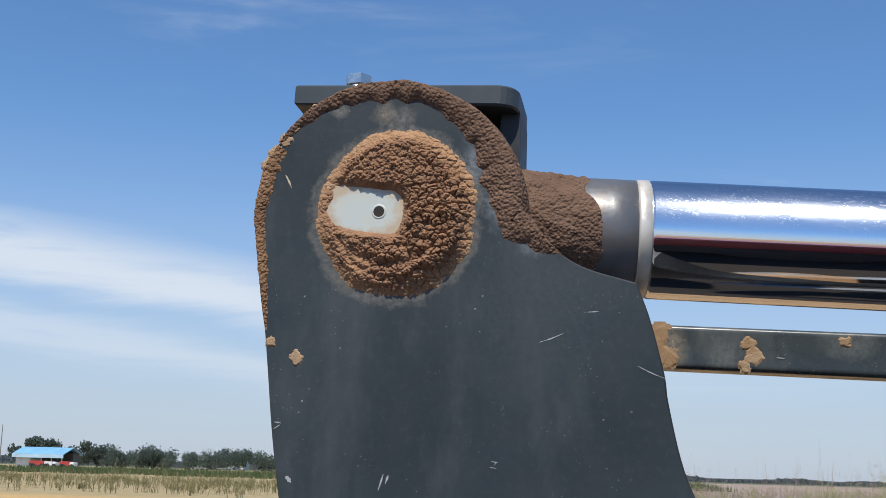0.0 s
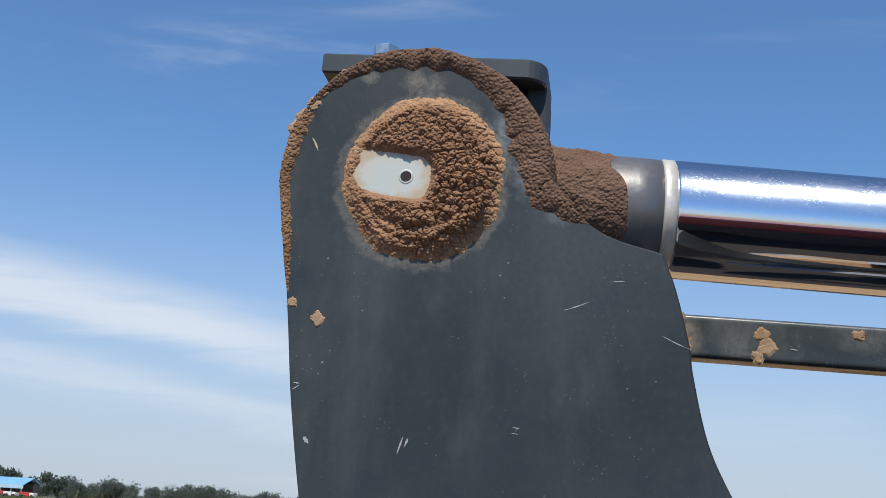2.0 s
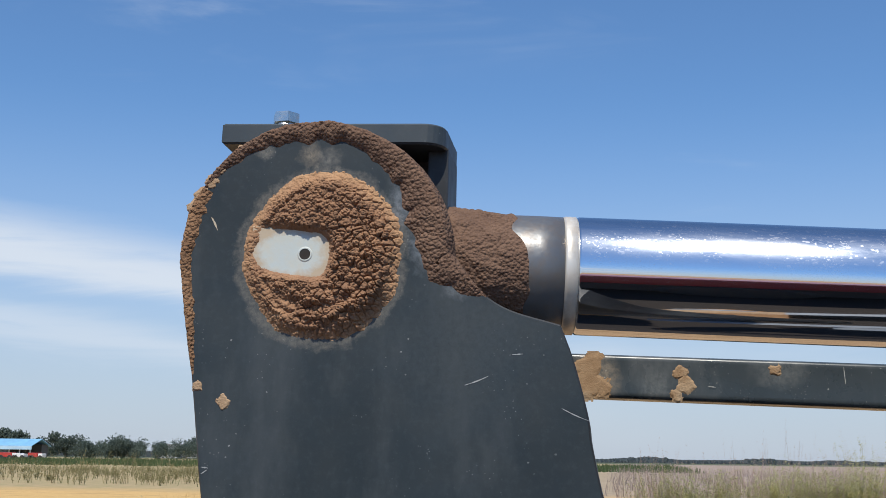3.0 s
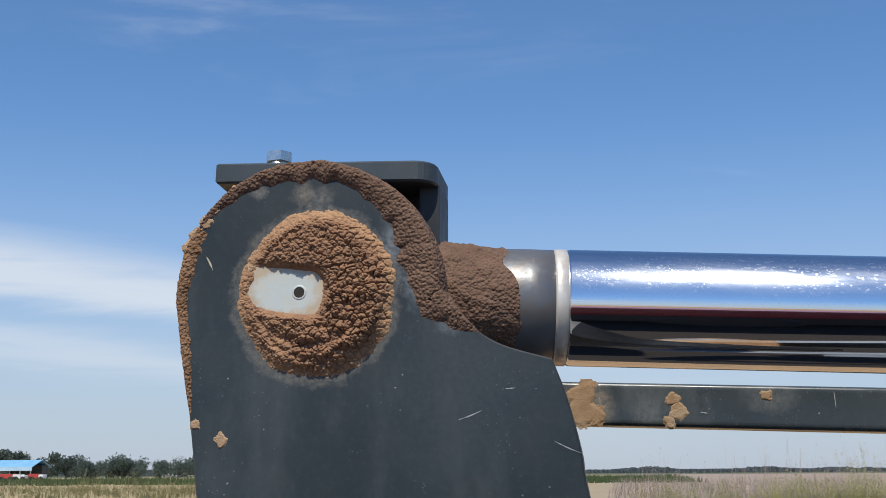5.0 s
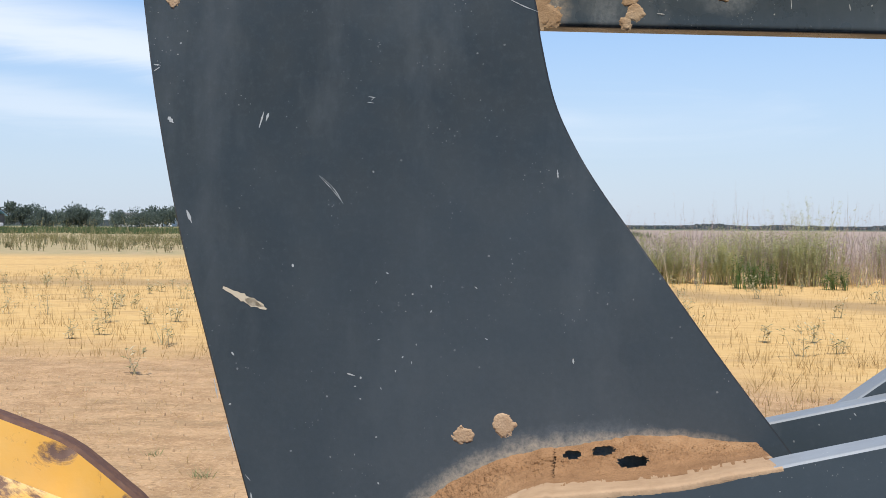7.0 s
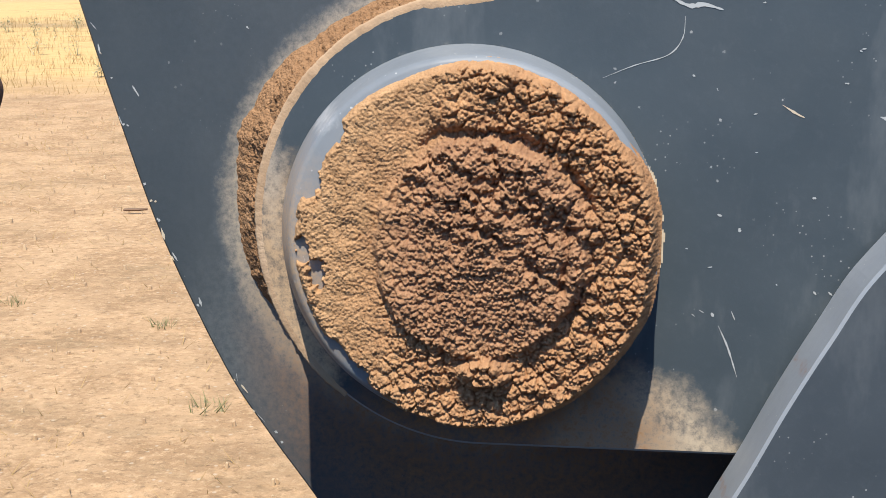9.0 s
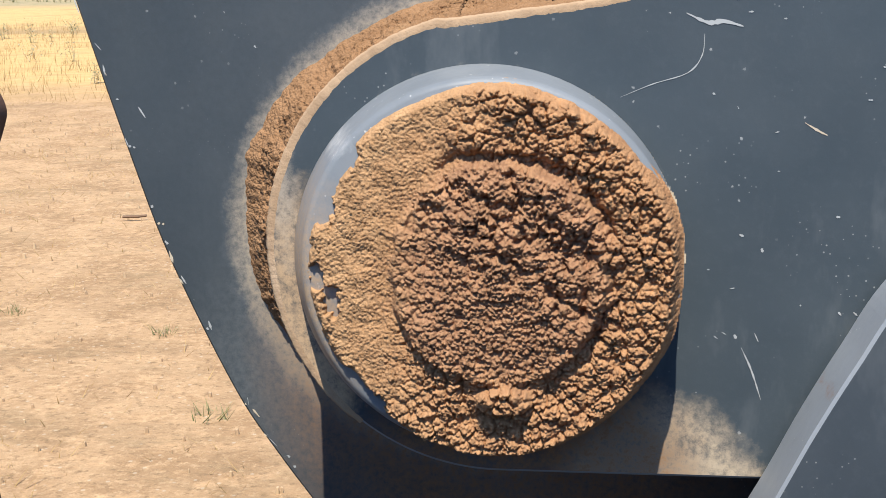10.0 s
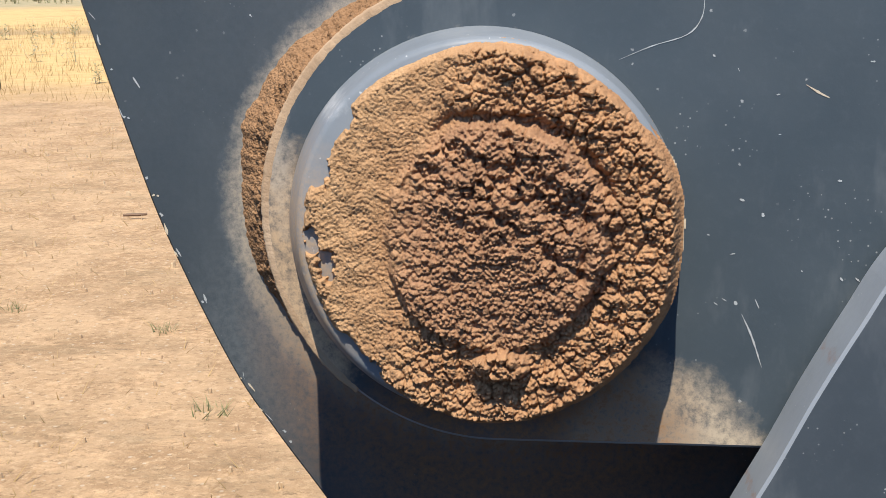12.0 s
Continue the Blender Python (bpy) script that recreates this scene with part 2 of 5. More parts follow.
# Rims get paler paint so that sunlit edges read bright; specks and rust are wear.
EDGE_LIT = paint_material("scuffed_sunlit_edge", ((0.402, -0.614, 0.0, 0.003, 0.5, 0.6, (0.24, 0.11, 0.05)), (0.369, -0.68, 0.0, 0.002, 0.5, 1.0, (0.24, 0.11, 0.05))), 0.6, 1.5, ((0.18, 0.20, 0.22), (0.26, 0.28, 0.30)))


def chrome_material():
    """Polished hard chrome under a fine dull film with dried water spots."""
    k = Nodes("chrome_plated_steel", 0.05, 1.0)
    drawn = k.n("ShaderNodeMapping")
    drawn.inputs["Scale"].default_value = (0.6, 1, 1)
    k.put(k.co, drawn.inputs[0])
    wavy = k.n("ShaderNodeVectorMath")
    warp = k.n("ShaderNodeTexNoise")
    warp.inputs["Scale"].default_value = 160
    k.put(k.co, warp.inputs["Vector"])
    scaled = k.n("ShaderNodeVectorMath")
    scaled.operation = "SCALE"
    scaled.inputs["Scale"].default_value = 0.006
    k.put(warp.outputs["Color"], scaled.inputs[0])
    k.put(drawn.outputs[0], wavy.inputs[0])
    k.put(scaled.outputs[0], wavy.inputs[1])
    spots = k.math("MULTIPLY", k.band(k.cells(260, co=wavy.outputs[0]), 0.34, 0.16), k.band(k.noise(24, 5, 0.65), 0.46, 0.62))
    dots = k.math("MULTIPLY", k.band(k.cells(560, co=wavy.outputs[0]), 0.36, 0.2), k.band(k.noise(37, 4, 0.6), 0.46, 0.62))
    film = k.band(k.noise(90, 6, 0.75, stretch=(0.12, 1, 1)), 0.35, 0.75)
    facing = k.n("ShaderNodeSeparateXYZ")
    k.put(k.n("ShaderNodeNewGeometry").outputs["Normal"], facing.inputs[0])
    upper = k.band(facing.outputs[2], -0.05, 0.35)
    k.done((0.78, 0.79, 0.81), k.math("ADD", 0.035, k.math("MULTIPLY", film, 0.03)))
    dull = k.n("ShaderNodeBsdfPrincipled")
    dull.inputs["Metallic"].default_value, dull.inputs["Roughness"].default_value = 1.0, 0.28
    dull.inputs["Base Color"].default_value = (0.72, 0.73, 0.75, 1)
    mixed = k.n("ShaderNodeMixShader")
    k.put(k.math("ADD", 0.05, k.math("MULTIPLY", upper, k.math("ADD", k.math("MULTIPLY", film, 0.36), k.math("MULTIPLY", k.math("MAXIMUM", spots, dots), 0.65)))), mixed.inputs[0])
    k.t.links.new(k.b.outputs[0], mixed.inputs[1])
    k.t.links.new(dull.outputs[0], mixed.inputs[2])
    k.t.links.new(mixed.outputs[0], k.t.nodes["Material Output"].inputs[0])
    return k.m


CHROME = chrome_material()


def steel_material(name, color, rough, metal=1.0, dirt=(0.3, 0.2, 0.12), amount=0.3):
    k = Nodes(name, rough, metal)
    col = k.mix(k.math("MULTIPLY", k.band(k.noise(90, 6, 0.65), 0.45, 0.75), amount), color, dirt)
    return k.done(col, k.band(k.noise(200, 3), 0.3, 0.7, rough - 0.08, rough + 0.12), k.noise(300, 4), 0.15, 0.0006)


ZINC = steel_material("zinc_plated_steel", (0.62, 0.63, 0.60), 0.26, 0.95, (0.35, 0.28, 0.2), 0.2)


def pin_face_material():
    """Pale primer, stained tan towards its muddy border."""
    k = Nodes("pale_grey_primer", 0.55)
    d = k.math("ADD", k.far(-0.0105, 0.001, 1, 1.55), k.band(k.noise(130, 6, 0.7), 0.2, 0.8, -0.006, 0.006))
    col = k.mix(k.band(k.noise(90, 6, 0.65), 0.4, 0.75), (0.50, 0.55, 0.53), (0.55, 0.53, 0.44))
    col = k.mix(k.math("MULTIPLY", k.band(d, 0.021, 0.029), 0.85), col, (0.47, 0.35, 0.22))
    return k.done(col, None, k.noise(300, 4), 0.15, 0.0006)


PIN_FACE = pin_face_material()
COLLAR = steel_material("dusty_weld", (0.74, 0.69, 0.60), 0.36, 0.35, (0.48, 0.36, 0.23), 0.45)
DARK_HOLE = steel_material("bore_shade", (0.02, 0.017, 0.014), 0.8, 0.0, (0.05, 0.03, 0.02), 0.5)
EYE_STEEL = steel_material("grey_rod_eye", (0.16, 0.165, 0.17), 0.36, 0.4, (0.2, 0.14, 0.09), 0.5)
RUST = steel_material("brown_rust", (0.10, 0.05, 0.035), 0.8, 0.1, (0.2, 0.1, 0.05), 0.6)


def bucket_material(name, wear, faded=0.55):
    k = Nodes(name, 0.45)
    worn = k.band(k.math("ADD", k.noise(14, 8, 0.68, distort=0.8), k.math("MULTIPLY", k.noise(70, 5, 0.7), 0.25)), 0.62 - wear, 0.70 - wear)
    base = k.mix(k.band(k.noise(8, 4), 0.35, 0.65), (0.66, 0.34, 0.045), (0.72, 0.42, 0.10))
    base = k.mix(k.math("MULTIPLY", k.band(k.noise(22, 6, 0.7), 0.4, 0.75), faded), base, (0.58, 0.47, 0.29))
    steel = k.mix(k.band(k.noise(40, 5), 0.35, 0.65), (0.105, 0.062, 0.05), (0.19, 0.125, 0.10))
    return k.done(k.mix(worn, base, steel), k.band(worn, 0, 1, 0.42, 0.6), k.math("SUBTRACT", k.noise(90, 5), worn), 0.35, 0.001)


YELLOW = bucket_material("chipped_yellow_paint", -0.07, 0.2)
YELLOW_WORN = bucket_material("scraped_yellow_paint", 0.015, 1.0)


def ground_material():
    k = Nodes("dry_field", 0.95)
    k.b.inputs["Specular IOR Level"].default_value = 0.1
    s = k.n("ShaderNodeSeparateXYZ")
    k.put(k.co, s.inputs[0])
    y = s.outputs[1]
    soil = k.mix(k.band(k.noise(2.3, 8, 0.68), 0.42, 0.58), (0.33, 0.205, 0.108), (0.45, 0.292, 0.16))
    soil = k.mix(k.band(k.noise(7, 8, 0.74), 0.52, 0.62), soil, (0.50, 0.32, 0.172))
    soil = k.mix(k.math("MULTIPLY", k.band(k.noise(32, 8, 0.78), 0.50, 0.66), 0.8), soil, (0.58, 0.395, 0.222))
    soil = k.mix(k.math("MULTIPLY", k.band(k.noise(26, 8, 0.78, stretch=(1, 1.3, 1)), 0.48, 0.36), 0.85), soil, (0.21, 0.135, 0.074))
    soil = k.mix(k.math("MULTIPLY", k.band(k.noise(3.4, 9, 0.75, stretch=(0.6, 1, 1)), 0.52, 0.66), 0.4), soil, (0.235, 0.15, 0.083))
    soil = k.mix(k.math("MULTIPLY", k.band(k.cells(22), 0.16, 0.10), 0.7), soil, (0.50, 0.40, 0.28))
    straw = k.mix(k.band(k.noise(5, 8, 0.7, stretch=(0.5, 1, 1)), 0.35, 0.68), (0.48, 0.305, 0.12), (0.60, 0.41, 0.185))
    straw = k.mix(k.math("MULTIPLY", k.band(k.noise(0.9, 8, 0.72, stretch=(0.45, 1, 1)), 0.52, 0.66), 0.6), straw, (0.30, 0.20, 0.095))
    wob = k.math("ADD", y, k.math("ADD", k.math("MULTIPLY", k.math("MAXIMUM", s.outputs[0], 0.0), 1.1), k.band(k.noise(0.5, 5, 0.6), 0, 1, -2.6, 2.6)))
    litter = k.math("MULTIPLY", k.band(k.noise(1.3, 9, 0.72, stretch=(0.35, 1.2, 1)), 0.50, 0.60), k.band(k.noise(9, 8, 0.75, stretch=(0.6, 1, 1)), 0.40, 0.58))
    soil = k.mix(k.math("MULTIPLY", litter, 0.55), soil, (0.235, 0.165, 0.092))
    col = k.mix(k.band(wob, 11.6, 14.8), soil, straw)
    scrub = k.mix(k.band(k.noise(1.2, 6, 0.7), 0.4, 0.62), (0.40, 0.30, 0.18), (0.27, 0.245, 0.125))
    brown = k.math("MULTIPLY", k.band(wob, 26.0, 27.5), k.band(wob, 31.0, 29.0))
    col = k.mix(k.math("MULTIPLY", brown, 0.6), col, (0.25, 0.175, 0.10))
    dry = k.mix(k.band(k.noise(0.8, 6, 0.7, stretch=(0.4, 1, 1)), 0.4, 0.62), (0.36, 0.285, 0.235), (0.27, 0.215, 0.18))
    scrub = k.mix(k.band(s.outputs[0], -6.0, 4.0), scrub, dry)
    col = k.mix(k.band(wob, 48.0, 56.0), col, scrub)
    col = k.mix(k.band(y, 380.0, 430.0), col, (0.10, 0.115, 0.075))
    bump = k.math("ADD", k.noise(40, 8, 0.75), k.noise(6, 5, 0.6))
    return k.done(col, None, bump, 0.7, 0.012)


GROUND = ground_material()


def leaf_material(name, a, b, through_light=0.45):
    k = Nodes(name, 0.7)
    g = k.n("ShaderNodeNewGeometry")
    tone = k.mix(g.outputs["Random Per Island"], a, b)
    thin, both = k.n("ShaderNodeBsdfTranslucent"), k.n("ShaderNodeMixShader")
    k.put(tone, thin.inputs["Color"])
    k.put(through_light, both.inputs[0])
    k.t.links.new(k.b.outputs[0], both.inputs[1])
    k.t.links.new(thin.outputs[0], both.inputs[2])
    k.t.links.new(both.outputs[0], k.t.nodes["Material Output"].inputs[0])
    return k.done(tone)


STRAW = leaf_material("straw_stalks", (0.52, 0.355, 0.15), (0.37, 0.245, 0.10))
WEED = leaf_material("weed_green", (0.42, 0.40, 0.21), (0.60, 0.49, 0.36))
WEED_MID = leaf_material("olive_weeds", (0.30, 0.33, 0.13), (0.48, 0.45, 0.25))
WEED_SOFT = leaf_material("yellowish_willow_leaves", (0.36, 0.37, 0.15), (0.52, 0.49, 0.27))
THISTLE = leaf_material("dry_thistle", (0.19, 0.20, 0.08), (0.62, 0.54, 0.36))
HEDGE = leaf_material("olive_brown_scrub", (0.34, 0.27, 0.14), (0.22, 0.23, 0.10))
TUFT = leaf_material("dusty_green_tufts", (0.16, 0.19, 0.07), (0.40, 0.36, 0.18))
WEED_GREEN = leaf_material("fresh_weed_green", (0.07, 0.14, 0.03), (0.14, 0.20, 0.06))
STALK = leaf_material("dry_reddish_stalks", (0.50, 0.39, 0.36), (0.38, 0.30, 0.25))
SCRUB_DRY = leaf_material("dry_mauve_scrub", (0.44, 0.35, 0.31), (0.33, 0.27, 0.22))
# Leaf tones lightened and greyed to stand in for distance haze.
CROWN = leaf_material("haze_tinted_tree_leaves", (0.080, 0.110, 0.090), (0.115, 0.150, 0.120))
CORN = leaf_material("corn_leaves", (0.07, 0.115, 0.04), (0.12, 0.155, 0.065))
BARK = leaf_material("bark", (0.09, 0.07, 0.05), (0.12, 0.09, 0.07), 0.0)


def plain(name, color, rough=0.6):
    k = Nodes(name, rough)
    return k.done(k.mix(k.band(k.noise(0.6, 5), 0.3, 0.7), tuple(c * 0.85 for c in color), tuple(min(1, c * 1.1) for c in color)))


ROOF_BLUE = plain("blue_sheet_roof", (0.20, 0.43, 0.64), 0.45)
WALL_WHITE = plain("white_wall", (0.72, 0.72, 0.70))
# Near-black paint stands in for the shade inside bay and windows.
SHADE_DARK = plain("painted_interior_shade", (0.06, 0.06, 0.06))
RED_PAINT = plain("red_paint", (0.45, 0.05, 0.04), 0.4)
WHITE_PAINT = plain("white_paint", (0.75, 0.75, 0.74), 0.4)
HOUSE_ROOF = plain("grey_roof", (0.20, 0.19, 0.19))
TYRE = plain("black_rubber", (0.03, 0.03, 0.03))

# ---------------------------------------------------------------- mesh helpers
LEAN = pose(0, 0, 1.75, -2.7)      # the machine is tilted so that plates and horizon fit the view; its own zero is the upper pin


def thing(name, label, category, group="", kind="", m=None):
    ob = new(name)
    ob.empty_display_size = 0.05
    ob.matrix_world = LEAN if m is None else m
    return tagged(ob, label, category, group, kind)


def mesh_object(name, verts, faces, material, parent=None, smooth=False, label=""):
    me = bpy.data.meshes.new(name)
    me.from_pydata([tuple(map(float, v)) for v in verts], [], [tuple(map(int, f)) for f in faces])
    me.materials.append(material)
    if smooth:
        me.polygons.foreach_set("use_smooth", [True] * len(me.polygons))
    me.update()
    ob = new(name, me)
    if parent is not None:
        ob.parent = parent
    if label:
        ob["label"] = label
    return ob


def part(name, bm, material, parent, label="", smooth=False, rim=None):
    bmesh.ops.recalc_face_normals(bm, faces=bm.faces)
    if rim:
        for face in bm.faces:
            face.material_index = int(abs(face.normal.y) < 0.95)
    me = bpy.data.meshes.new(name)
    bm.to_mesh(me)
    bm.free()
    me.materials.append(material)
    if rim:
        me.materials.append(rim)
    if smooth:
        me.polygons.foreach_set("use_smooth", [True] * len(me.polygons))
    ob = new(name, me)
    ob.parent = parent
    if label:
        ob["label"] = label
    return ob


def spline(points, steps=8):
    """Catmull-Rom curve through the points."""
    p = [Vector(a) for a in points]
    p = [p[0] * 2 - p[1]] + p + [p[-1] * 2 - p[-2]]
    out = []
    for i in range(1, len(p) - 2):
        for s in range(steps):
            t = s / steps
            a, b, c, d = p[i - 1], p[i], p[i + 1], p[i + 2]
            out.append(0.5 * (2 * b + (c - a) * t + (2 * a - 5 * b + 4 * c - d) * t * t + (3 * b - a - 3 * c + d) * t ** 3))
    return out + [p[-2]]


def arc(cx, cz, r, a0, a1, steps=32):
    return [Vector((cx + r * math.cos(radians(a0 + (a1 - a0) * i / steps)), cz + r * math.sin(radians(a0 + (a1 - a0) * i / steps)))) for i in range(steps + 1)]


def plate(outline, front, back, bevel=0.0012):
    """A flat plate: outline in x and z, its faces at y = front and y = back, with slightly broken edges."""
    bm = bmesh.new()
    vs = [bm.verts.new((p[0], front, p[1])) for p in outline]
    f = bm.faces.new(vs)
    ext = bmesh.ops.extrude_face_region(bm, geom=[f])
    bmesh.ops.translate(bm, vec=(0, back - front, 0), verts=[v for v in ext["geom"] if isinstance(v, bmesh.types.BMVert)])
    if bevel:
        rim = [e for e in bm.edges if len({round(v.co.y, 5) for v in e.verts}) == 1]
        bmesh.ops.bevel(bm, geom=rim, offset=bevel, segments=1, affect="EDGES")
    return bm


def turned(profile, segments=72, x=0.0, z=0.0):
    """A body of revolution about the y axis: profile of (radius, y)."""
    bm = bmesh.new()
    rings = []
    for r, y in profile:
        if r < 1e-6:
            rings.append([bm.verts.new((x, y, z))])
        else:
            rings.append([bm.verts.new((x + r * math.cos(2 * math.pi * i / segments), y, z + r * math.sin(2 * math.pi * i / segments))) for i in range(segments)])
    for a, b in zip(rings, rings[1:]):
        for i in range(segments):
            j = (i + 1) % segments
            if len(a) == 1:
                bm.faces.new((a[0], b[i], b[j]))
            elif len(b) == 1:
                bm.faces.new((a[i], a[j], b[0]))
            else:
                bm.faces.new((a[i], a[j], b[j], b[i]))
    return bm


def box(x0, x1, y0, y1, z0, z1, bevel=0.0, segments=2):
    bm = bmesh.new()
    bmesh.ops.create_cube(bm, size=1)
    for v in bm.verts:
        v.co = ((x0 + x1) / 2 + v.co.x * (x1 - x0), (y0 + y1) / 2 + v.co.y * (y1 - y0), (z0 + z1) / 2 + v.co.z * (z1 - z0))
    if bevel:
        bmesh.ops.bevel(bm, geom=list(bm.edges), offset=bevel, segments=segments, affect="EDGES", profile=0.7)
    return bm


# value noise and cells on arrays
def hash2(i, j, seed=0):
    n = np.sin(i * 127.1 + j * 311.7 + seed * 74.7) * 43758.5453
    return n - np.floor(n)


def vnoise(x, z, seed=0):
    i, j = np.floor(x), np.floor(z)
    u, v = x - i, z - j
    u, v = u * u * (3 - 2 * u), v * v * (3 - 2 * v)
    a, b, c, d = hash2(i, j, seed), hash2(i + 1, j, seed), hash2(i, j + 1, seed), hash2(i + 1, j + 1, seed)
    return (a * (1 - u) + b * u) * (1 - v) + (c * (1 - u) + d * u) * v


def fbm(x, z, octaves=5, seed=0, gain=0.5):
    out, amp, tot = 0.0, 1.0, 0.0
    for o in range(octaves):
        out = out + amp * vnoise(x * 2 ** o + 17.3 * o, z * 2 ** o - 9.1 * o, seed + o)
        tot += amp
        amp *= gain
    return out / tot


def clods(x, z, seed=0):
    """Rounded lumps parted by cracks: 0 in the cracks, 1 on top."""
    i0, j0 = np.floor(x), np.floor(z)
    f1, f2 = np.full(x.shape, 9.0), np.full(x.shape, 9.0)
    for di in (-1, 0, 1):
        for dj in (-1, 0, 1):
            i, j = i0 + di, j0 + dj
            d = np.hypot(i + hash2(i, j, seed) - x, j + hash2(i, j, seed + 5) - z)
            f2 = np.minimum(f2, np.maximum(f1, d))
            f1 = np.minimum(f1, d)
    lump = hash2(np.floor(x * 0.5), np.floor(z * 0.5), seed + 9)
    return np.clip((f2 - f1) * 1.5, 0, 1) ** 0.6 * (0.75 + 0.25 * lump)


def nodules(x, z, seed=0, crack=0.2):
    """Rounded crumbs of uneven height with narrow cracks between them: 0 in the cracks, up to 1 on top."""
    x = x + 0.55 * (fbm(x * 0.9, z * 0.9, 3, seed + 21) - 0.5) + 0.16 * (fbm(x * 3.1, z * 3.1, 3, seed + 22) - 0.5)
    z = z + 0.55 * (fbm(x * 0.9 + 7, z * 0.9, 3, seed + 23) - 0.5) + 0.16 * (fbm(x * 3.1, z * 3.1 + 5, 3, seed + 24) - 0.5)
    i0, j0 = np.floor(x), np.floor(z)
    f1, f2, tall = np.full(x.shape, 9.0), np.full(x.shape, 9.0), np.zeros(x.shape)
    for di in (-1, 0, 1):
        for dj in (-1, 0, 1):
            i, j = i0 + di, j0 + dj
            d = np.hypot(i + hash2(i, j, seed) - x, j + hash2(i, j, seed + 5) - z)
            tall = np.where(d < f1, hash2(i, j, seed + 9), tall)
            f2 = np.minimum(f2, np.maximum(f1, d))
            f1 = np.minimum(f1, d)
    dome = np.clip(1 - (f1 / 0.85) ** 2, 0, 1) ** 0.7
    return smooth(f2 - f1, 0.0, crack) ** 0.7 * (0.25 + 0.75 * dome) * (0.55 + 0.45 * tall)


def smooth(a, lo, hi):
    t = np.clip((a - lo) / (hi - lo), 0, 1)
    return t * t * (3 - 2 * t)


def mud_sheet(name, x0, x1, z0, z1, step, surface, material, parent, label=""):
    """A lumpy skin over a rectangle of the plate; surface(x, z) gives (depth towards the viewer, keep)."""
    nx, nz = int((x1 - x0) / step) + 1, int((z1 - z0) / step) + 1
    gx, gz = np.meshgrid(np.linspace(x0, x1, nx), np.linspace(z0, z1, nz))
    y, keep = surface(gx, gz)
    idx = np.arange(nx * nz).reshape(nz, nx)
    quad = np.stack([idx[:-1, :-1], idx[:-1, 1:], idx[1:, 1:], idx[1:, :-1]], -1).reshape(-1, 4)
    ok = (keep[:-1, :-1] | keep[:-1, 1:] | keep[1:, 1:] | keep[1:, :-1]).ravel()
    quad = quad[ok]
    used, inv = np.unique(quad, return_inverse=True)
    v = np.stack([gx.ravel(), y.ravel(), gz.ravel()], 1)[used]
    return mesh_object(name, v, inv.reshape(-1, 4), material, parent, True, label)


def mud_rope(name, path, rows, material, parent, seed=0, label="", lump=0.0022, size=0.006, holes=()):
    """Mud packed along an edge. path: points in x and z; rows: (offset outwards, y) for each line of the section, as functions of
    the way along, 0 to 1."""
    n = len(path)
    p = np.array([tuple(a) for a in path])
    tan = np.gradient(p, axis=0)
    tan /= np.linalg.norm(tan, axis=1)[:, None]
    out = np.stack([-tan[:, 1], tan[:, 0]], 1)
    length = np.concatenate([[0], np.cumsum(np.linalg.norm(np.diff(p, axis=0), axis=1))])
    s = length / length[-1]
    lines = []
    for k, (off, yy) in enumerate(rows):
        o, y = np.array([off(a) for a in s]), np.array([yy(a) for a in s])
        edge = math.sin(math.pi * k / (len(rows) - 1))
        u = o + y * 0.8
        way = length + 0.004 * (fbm(length / 0.01, u / 0.01, 3, seed + 1) - 0.5)
        h = (clods(way / size, u / size, seed) - 0.4) * lump * 0.8 + (clods(way / size * 2.6, u / size * 2.6, seed + 2) - 0.4) * lump * 0.4
        h = h + (fbm(length / 0.02, u / 0.02, 5, seed + 3, 0.6) - 0.5) * lump * 2.4
        q = p + out * (o + h * 0.5 * edge)[:, None]
        lines.append(np.stack([q[:, 0], y - h * edge, q[:, 1]], 1))
    v = np.concatenate(lines)
    m = len(lines)
    f = []
    for k in range(m - 1):
        for i in range(n - 1):
            ragged = 0.5 * noise.noise((i * 0.11, k * 0.5, seed)) + 0.3 * noise.noise((i * 0.3, k * 0.9, seed))
            if all(((s[i] - a) / da) ** 2 + ((k / m - b) / db) ** 2 > 1 + ragged for a, b, da, db in holes):
                f.append((k * n + i, k * n + i + 1, (k + 1) * n + i + 1, (k + 1) * n + i))
    return mesh_object(name, v, f, material, parent, True, label)


def between(points):
    """Piecewise-linear function through (way, value) pairs."""
    xs, ys = zip(*points)
    return lambda a: float(np.interp(a, xs, ys))


# ---------------------------------------------------------------- ground and distance
def ground():
    xs = np.concatenate([np.linspace(-1500, -40, 18), np.linspace(-36, 36, 73), np.linspace(40, 1500, 18)])
    ys = np.concatenate([np.linspace(-1500, -30, 12), np.linspace(-26, 50, 77), np.linspace(60, 2500, 26)])
    gx, gy = np.meshgrid(xs, ys)
    near = (np.abs(gx) < 37) & (gy > -27) & (gy < 51)
    gz = np.where(near, (fbm(gx / 1.6, gy / 1.6, 3, 4) - 0.5) * 0.05, 0.0)
    nx, ny = len(xs), len(ys)
    v = np.stack([gx.ravel(), gy.ravel(), gz.ravel()], 1)
    f = [(j * nx + i, j * nx + i + 1, (j + 1) * nx + i + 1, (j + 1) * nx + i) for j in range(ny - 1) for i in range(nx - 1)]
    ob = mesh_object("ground", v, f, GROUND, None, True)
    tagged(ob, "flat dry field with pale soil and straw stubble", "ground", kind="structure")


ground()


